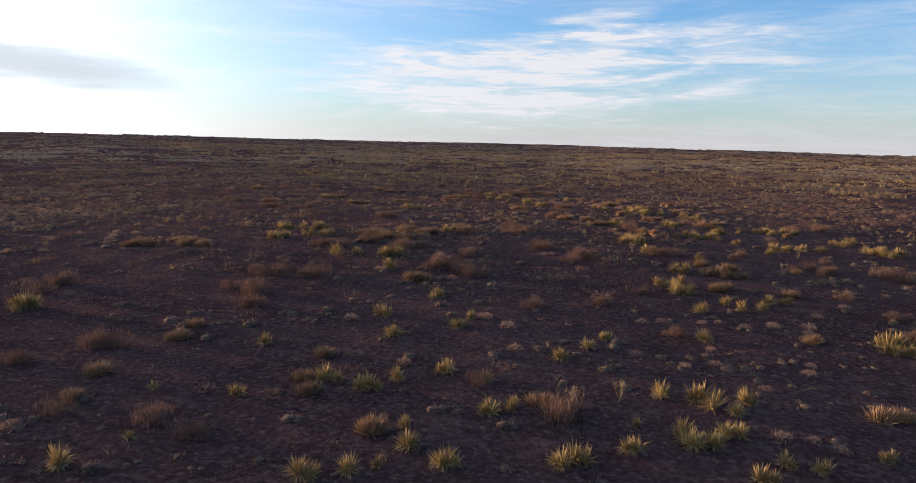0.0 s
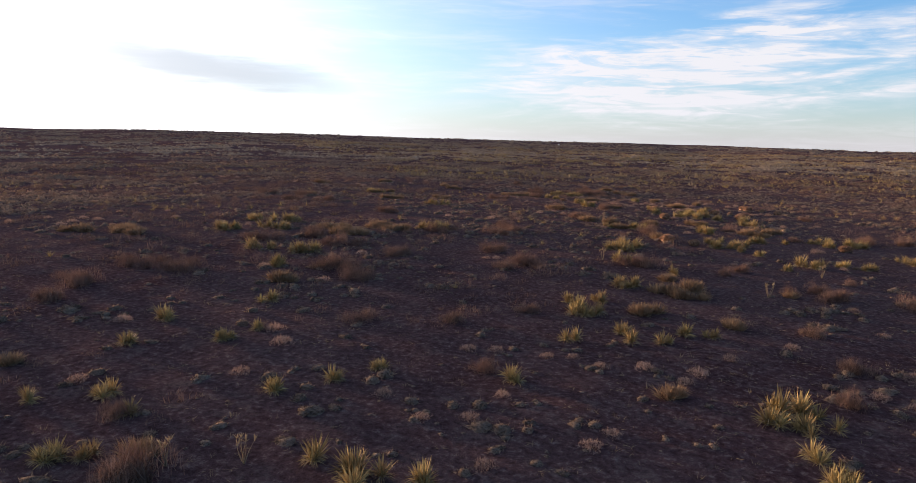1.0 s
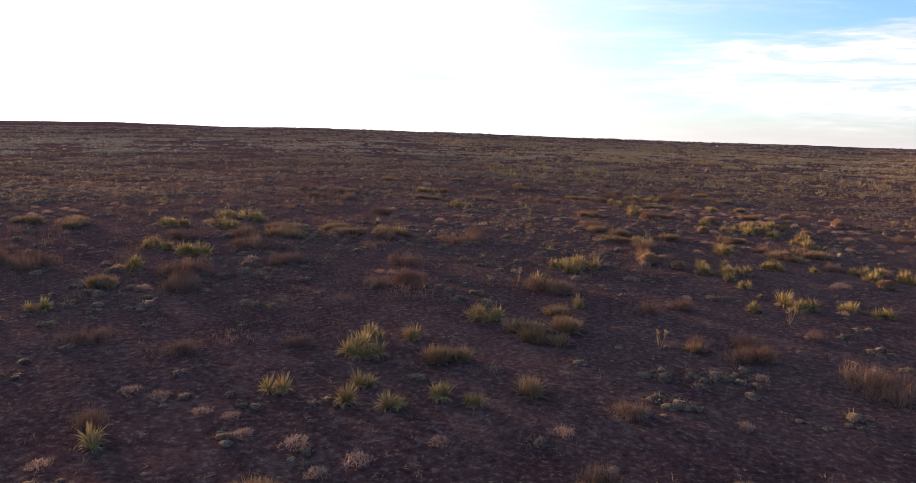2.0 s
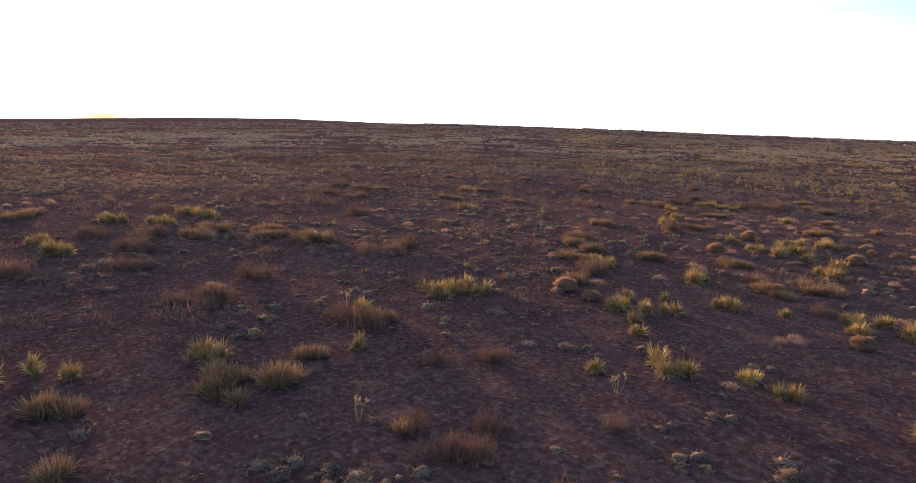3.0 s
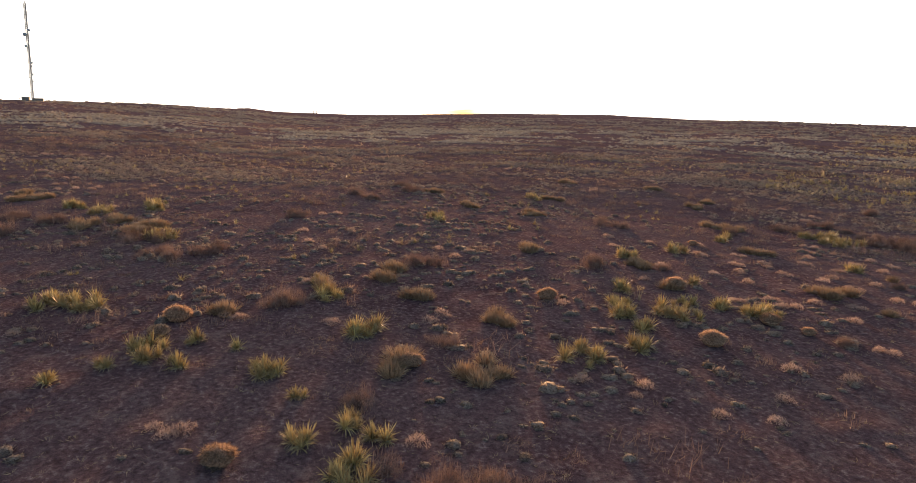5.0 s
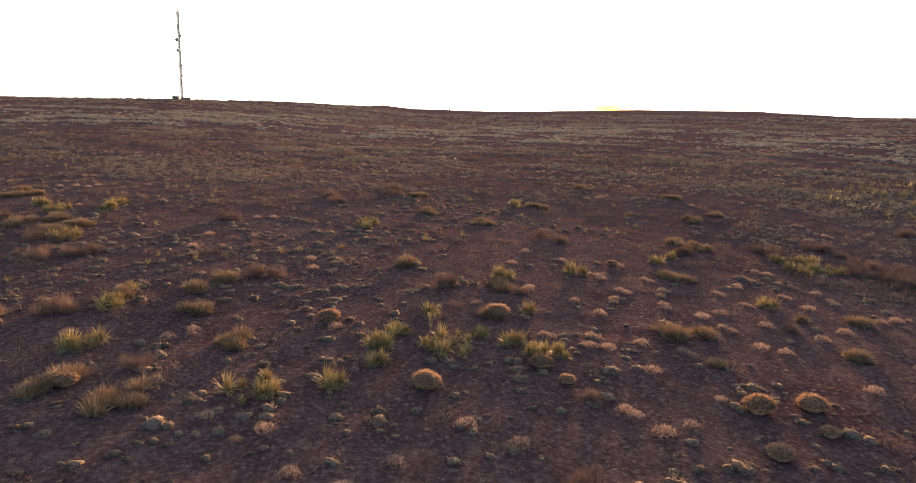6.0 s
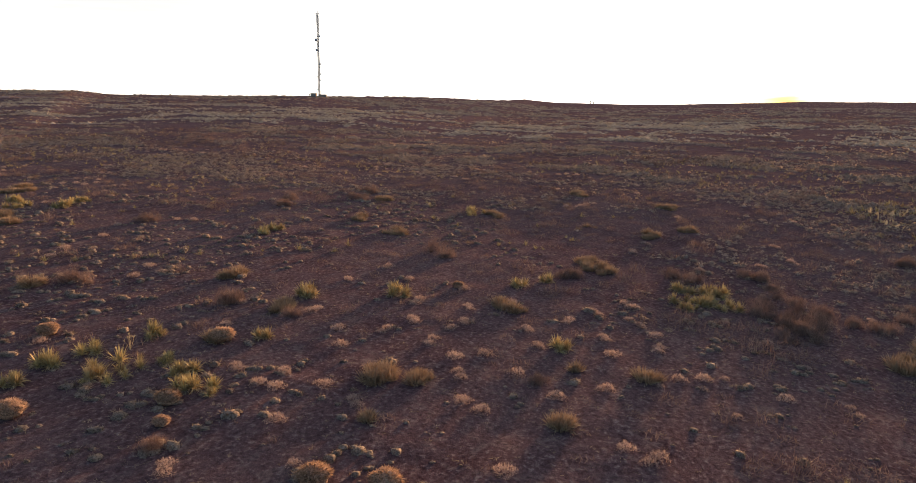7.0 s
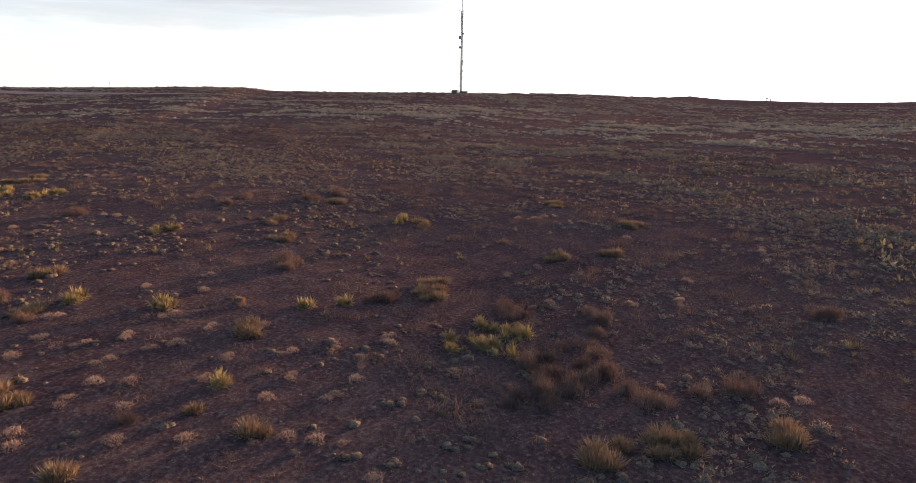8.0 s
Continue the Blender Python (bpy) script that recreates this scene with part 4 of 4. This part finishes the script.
def equipment_hut():
    x, y = MAST[0] + 4, MAST[1] - 2.7
    ob = new("equipment_hut")
    ob.location = (x, y, float(land(x, y)))
    tagged(ob, "small flat-roofed brown equipment hut beside the mast", "hut")
    bm = bmesh.new()
    box(bm, (-1.7, -1.8, -0.4), (1.7, 1.8, 2.1))
    bm_part("wall", bm, HUT, ob)
    bm = bmesh.new()
    box(bm, (-1.9, -2.0, 2.1), (1.9, 2.0, 2.3))
    bm_part("roof", bm, POST, ob)
    bm = bmesh.new()
    box(bm, (1.703, 0.4, 0.0), (1.77, 1.3, 1.95))
    bm_part("door", bm, STEEL, ob, "grey steel door")
    y += 5.9
    ob = new("equipment_cabinet")
    ob.location = (MAST[0] + 4, y, float(land(MAST[0] + 4, y)))
    tagged(ob, "low long equipment cabinet beside the mast", "cabinet")
    bm = bmesh.new()
    box(bm, (-1.2, -2.6, -0.4), (1.2, 2.6, 1.55))
    bm_part("body", bm, HUT, ob)
    bm = bmesh.new()
    box(bm, (-1.35, -2.75, 1.55), (1.35, 2.75, 1.7))
    bm_part("lid", bm, POST, ob)
    x, y = MAST[0] + 4, MAST[1] - 5.6
    post = new("marker_post")
    post.location = (x, y, float(land(x, y)))
    tagged(post, "short dark timber post near the hut", "post")
    bm = bmesh.new()
    bar(bm, (0, 0, -0.4), (0, 0, 1.9), 0.2, 8)
    bm_part("shaft", bm, POST, post)
    bm = bmesh.new()
    bar(bm, (0, -0.9, 1.3), (0, 0.9, 1.3), 0.1)
    bm_part("rail", bm, POST, post)


radio_mast()
equipment_hut()


def pole(name, x, y, tall, thick, label, category, arm=0.0, group=""):
    """An upright far off on the skyline."""
    ob = new(name)
    ob.location = (x, y, float(land(x, y)))
    tagged(ob, label, category, group)
    bm = bmesh.new()
    bmesh.ops.create_cone(bm, cap_ends=True, segments=8, radius1=thick, radius2=thick * 0.8, depth=tall + 1, matrix=Matrix.Translation((0, 0, tall / 2 - 0.5)))
    bm_part("shaft", bm, POST, ob)
    bm = bmesh.new()
    box(bm, (-thick * 1.3, -thick * 1.3 - arm, tall - thick), (thick * 1.3, thick * 1.3 + arm, tall + thick * 0.6))
    bm_part("cap", bm, POST, ob)


pole("gate_post", -940.0, 230.0, 3.6, 0.8, "squat dark upright on the far skyline", "post", group="pair of uprights")
pole("gate_post", -939.0, 234.5, 3.0, 0.7, "squat dark upright on the far skyline", "post", group="pair of uprights")
pole("far_mast", -277.0, -85.7, 7.4, 0.05, "thin far-off mast beyond the plain", "mast", 0.1)
pole("far_mast", -379.7, -292.3, 5.0, 0.12, "thin far-off mast beyond the plain", "mast", 0.15)


def water_trough(x, y):
    ob = new("water_trough")
    ob.location = (x, y, float(land(x, y)))
    tagged(ob, "small white water tank standing far off among weeds", "tank")
    bm = bmesh.new()
    bmesh.ops.create_cone(bm, cap_ends=True, segments=20, radius1=0.6, radius2=0.6, depth=0.9, matrix=Matrix.Translation((0, 0, 0.35)))
    bm_part("drum", bm, WHITE, ob)
    bm = bmesh.new()
    bmesh.ops.create_cone(bm, cap_ends=True, segments=20, radius1=0.63, radius2=0.2, depth=0.2, matrix=Matrix.Translation((0, 0, 0.9)))
    bm_part("lid", bm, WHITE, ob)


water_trough(-26.2, 508.0)


# ---- plants: the wide plain ----
def stuff(name, arrays, mat, label, category):
    ob = new(name, mesh_of(name, arrays[0], arrays[1], mat))
    return tagged(ob, label, category, kind="stuff")


LISTED = np.array([(x, y) for x, y, wide in YUCCA_AT + TUMBLE_AT + SHRUB_AT + BUNCH_AT + WEED_AT])


def in_view_side(x, y):
    """The side of the flight toward which the land is looked at."""
    return (y > 6) & (x < 75) & (y > 1.05 * (x - 20)) | (np.hypot(x - CENTRE[0], y - CENTRE[1]) > 90)


def away_from_listed(x, y, gap):
    d = np.full(len(x), 1e9)
    for px, py in LISTED:
        d = np.minimum(d, (x - px) ** 2 + (y - py) ** 2)
    return d > gap * gap


def chosen(x, y, keep):
    return x[keep], y[keep]


def grown_together(rng, count, *shape):
    """A few low cushions that have grown into one another."""
    lumps = []
    for k in range(count):
        v, t = cushion_shape(rng, *shape)
        lumps.append((v * rng.uniform(0.6, 1.1) + np.array([rng.normal(0, 0.15), rng.normal(0, 0.15), 0]) * (k > 0), t))
    return joined(lumps)


TUFTS = [grown_together(rng, 1 + i % 2, 0.19, 0.12, 7, 2, 20, (0.05, 0.13), 0.024) for i in range(18)]
MIDDLE_TUFTS = [grown_together(rng, 1 + i % 2, 0.20, 0.13, 6, 1, 11, (0.06, 0.14), 0.036) for i in range(14)]
OUTER_TUFTS = [grown_together(rng, 1 + i % 2, 0.24, 0.14, 5, 1, 3, (0.08, 0.16), 0.06) for i in range(12)]
MATS = [dome_slivers(rng, 14, 0.17, 0.10, (0.05, 0.09), 0.024, (0, 88)) for i in range(8)]
GRASSES = [slivers(rng, 8, (0.10, 0.2), 0.018, (4, 75), 0.09, 0.0) for i in range(8)]
LITTER = [slivers(rng, 7, (0.10, 0.22), 0.020, (70, 92), 0.12, 0.02) for i in range(6)]
FAR_TUFTS = [cushion_shape(rng, 0.30, 0.15, 5, 1, 3, (0.08, 0.18), 0.10) for i in range(14)]
FAR_GRASS = [dome_slivers(rng, 10, 0.40, 0.17, (0.10, 0.22), 0.13, (10, 85)) for i in range(10)]
FAR_SPIKES = [slivers(rng, 9, (0.35, 0.5), 0.11, (4, 75), 0.12, 0.05) for i in range(6)]
LIGHT_ROSETTES = [slivers(rng, 40, (0.32, 0.56), 0.027, (4, 90), 0.06, 0.1) for i in range(5)]
LIGHT_SHRUBS = [joined([(v + np.array([rng.normal(0, 0.22), rng.normal(0, 0.22), 0]), t) for v, t in (dome_slivers(rng, 24, rng.uniform(0.25, 0.42), rng.uniform(0.25, 0.5), (0.14, 0.40), 0.020, (0, 58)) for k in range(3))]) for i in range(6)]
LIGHT_MOUNDS = [slivers(rng, 70, (0.26, 0.46), 0.020, (2, 65), 0.28, 0.02) for i in range(4)]


def sized(rng, n, lo, hi):
    return lo + (hi - lo) * rng.uniform(0, 1, n) ** 1.6


for n, near, far, around, name, shapes, lo, hi in (
        (7600, 0, 64, (-180, 180), "grey_weed_tufts", TUFTS, 0.35, 2.1), (13000, 58, 100, (-42, 142), "middle_weed_tufts", MIDDLE_TUFTS, 0.6, 2.2),
        (22000, 94, 165, (-42, 142), "outer_weed_tufts", OUTER_TUFTS, 1.1, 3.4)):
    x, y = sow(rng, n, near, far, around, clump=6, seed=21, need=0.5 if near < 90 else 0.56, power=2.2 if near < 90 else 3.0)
    x, y = chosen(x, y, in_view_side(x, y))
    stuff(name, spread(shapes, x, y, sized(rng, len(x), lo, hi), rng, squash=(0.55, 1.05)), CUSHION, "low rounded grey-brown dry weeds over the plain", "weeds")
x, y = sow(rng, 15000, 0, 80, clump=3, seed=31, need=0.36, power=1.2)
x, y = chosen(x, y, in_view_side(x, y))
stuff("dry_grass", spread(GRASSES, x, y, sized(rng, len(x), 0.4, 1.3), rng), STRAW, "short straw-coloured dry grass tufts on bare soil", "grass")
x, y = sow(rng, 13000, 0, 80, clump=6, seed=38, need=0.4, power=1.3)
x, y = chosen(x, y, in_view_side(x, y))
stuff("low_weed_mats", spread(MATS, x, y, sized(rng, len(x), 0.5, 1.9), rng, squash=(0.7, 1.2)), MAT, "flat brown-grey weed mats on bare soil", "weeds")
x, y = sow(rng, 16000, 0, 75, clump=4, seed=35, need=0.4, power=1.3)
x, y = chosen(x, y, in_view_side(x, y))
stuff("grass_litter", spread(LITTER, x, y, sized(rng, len(x), 0.5, 1.3), rng, sink=0.0), STRAW, "flat dead grass litter on red soil", "litter")

x, y = sow(rng, 4600, 0, 125, clump=9, seed=41, need=0.5, power=1.6)
x, y = chosen(x, y, in_view_side(x, y) & away_from_listed(x, y, 5.0))
stuff("yucca_plants", spread(LIGHT_ROSETTES, x, y, sized(rng, len(x), 0.6, 1.25), rng), YUCCA, "spiky yellow-green yucca plants in loose groups", "yucca")
x, y = sow(rng, 3300, 0, 140, (-60, 140), clump=8, seed=51, need=0.47, power=2.2)
x, y = chosen(x, y, in_view_side(x, y) & away_from_listed(x, y, 2.0))
stuff("brown_shrubs", spread(LIGHT_SHRUBS, x, y, sized(rng, len(x), 0.7, 2.3), rng, squash=(0.5, 0.85)), TWIG, "bare reddish-brown twiggy shrubs, low and wide", "shrubs")
SMALL_SHRUBS = [dome_slivers(rng, 34, 0.36, 0.24, (0.10, 0.22), 0.028, (0, 75)) for i in range(8)]
x, y = sow(rng, 4800, 0, 110, (-70, 150), clump=5, seed=53, need=0.5, power=2.0)
x, y = chosen(x, y, in_view_side(x, y))
stuff("small_brown_shrubs", spread(SMALL_SHRUBS, x, y, sized(rng, len(x), 0.6, 1.7), rng, squash=(0.7, 1.1)), TWIG, "small bare brown twiggy shrubs", "shrubs")
x, y = sow(rng, 1500, 0, 125, clump=8, seed=57, need=0.45, power=1.6)
x, y = chosen(x, y, in_view_side(x, y) & away_from_listed(x, y, 5.0))
stuff("rust_grass", spread(LIGHT_MOUNDS, x, y, sized(rng, len(x), 0.7, 1.6), rng, squash=(0.7, 1.0)), BUNCH, "rust-brown dry grass mounds in patches", "grass")

FAR = (-42, 142)
for n, near, far, lo, hi in ((21000, 160, 290, 1.5, 4.6), (14000, 285, 450, 2.2, 6.0), (9000, 440, 640, 3.0, 7.0)):
    x, y = sow(rng, n, near, far, FAR, clump=8, seed=61, need=0.55, power=3.0)
    x, y = chosen(x, y, (np.abs(x - track_middle(y)) > 13) | (y > -110))
    stuff("far_weeds", spread(FAR_TUFTS, x, y, sized(rng, len(x), lo, hi), rng, squash=(0.5, 0.85)), DISTANT, "grey-brown weeds dotting the distant plain", "weeds")
for n, name, shapes, mat, lo, hi, clump, seed, need, power, label, kind_of in (
        (11000, "far_straw_grass", FAR_GRASS, PALE, 1.0, 2.4, 4.5, 65, 0.56, 2.8, "straw-coloured grass in patches on the distant plain", "grass"),
        (1800, "far_yucca", FAR_SPIKES, YUCCA, 0.6, 1.25, 5, 66, 0.58, 3.0, "yellow-green yucca in patches on the distant plain", "yucca"),
        (13000, "far_shrubs", FAR_GRASS, TWIG, 1.2, 3.0, 6, 81, 0.56, 2.8, "dark brown shrubs in patches on the distant plain", "shrubs")):
    for near, far, share, grow in ((75, 130, 0.24, 0.75), (112, 230, 0.36, 1.0), (230, 430, 0.4, 1.4)):
        x, y = sow(rng, int(n * share), near, far, FAR, clump=clump, seed=seed, need=need, power=power)
        stuff(name, spread(shapes, x, y, grow * sized(rng, len(x), lo, hi), rng, squash=(0.6, 0.95)), mat, label, kind_of)
for n, name, shapes, mat, lo, hi, seed, label, kind_of in (
        (6000, "far_yucca", FAR_SPIKES, YUCCA, 0.8, 1.7, 67, "golden yucca in groups on the open plain", "yucca"),
        (6500, "far_straw_grass", FAR_GRASS, STRAW, 1.2, 3.2, 68, "golden dry grass in groups on the open plain", "grass")):
    x, y = sow(rng, n, 84, 340, (-45, 34), clump=5, seed=seed, need=0.60, power=3.4)
    stuff(name, spread(shapes, x, y, sized(rng, len(x), lo, hi), rng, squash=(0.95, 1.4)), mat, label, kind_of)
x, y = sow(rng, 4000, 620, 1250, (20, 125), clump=25, seed=91, need=0.45, power=1.4)
stuff("farthest_weeds", spread(FAR_TUFTS, x, y, sized(rng, len(x), 1.4, 3.2), rng, squash=(0.4, 0.6)), DISTANT, "faint bushes toward the skyline", "weeds")

x, y = sow(rng, 5500, 620, 1200, (38, 100), clump=25, seed=95, need=0.5, power=1.4)
stuff("farthest_weeds", spread(FAR_TUFTS, x, y, sized(rng, len(x), 2.0, 3.6), rng, squash=(0.4, 0.7)), TWIG, "faint brown bushes toward the skyline", "weeds")
x, y = sow(rng, 4500, 620, 1300, (-10, 24), clump=25, seed=97, need=0.5, power=1.4)
stuff("farthest_weeds", spread(FAR_TUFTS, x, y, sized(rng, len(x), 2.0, 3.8), rng, squash=(0.4, 0.7)), DISTANT, "faint tan bushes toward the skyline", "weeds")
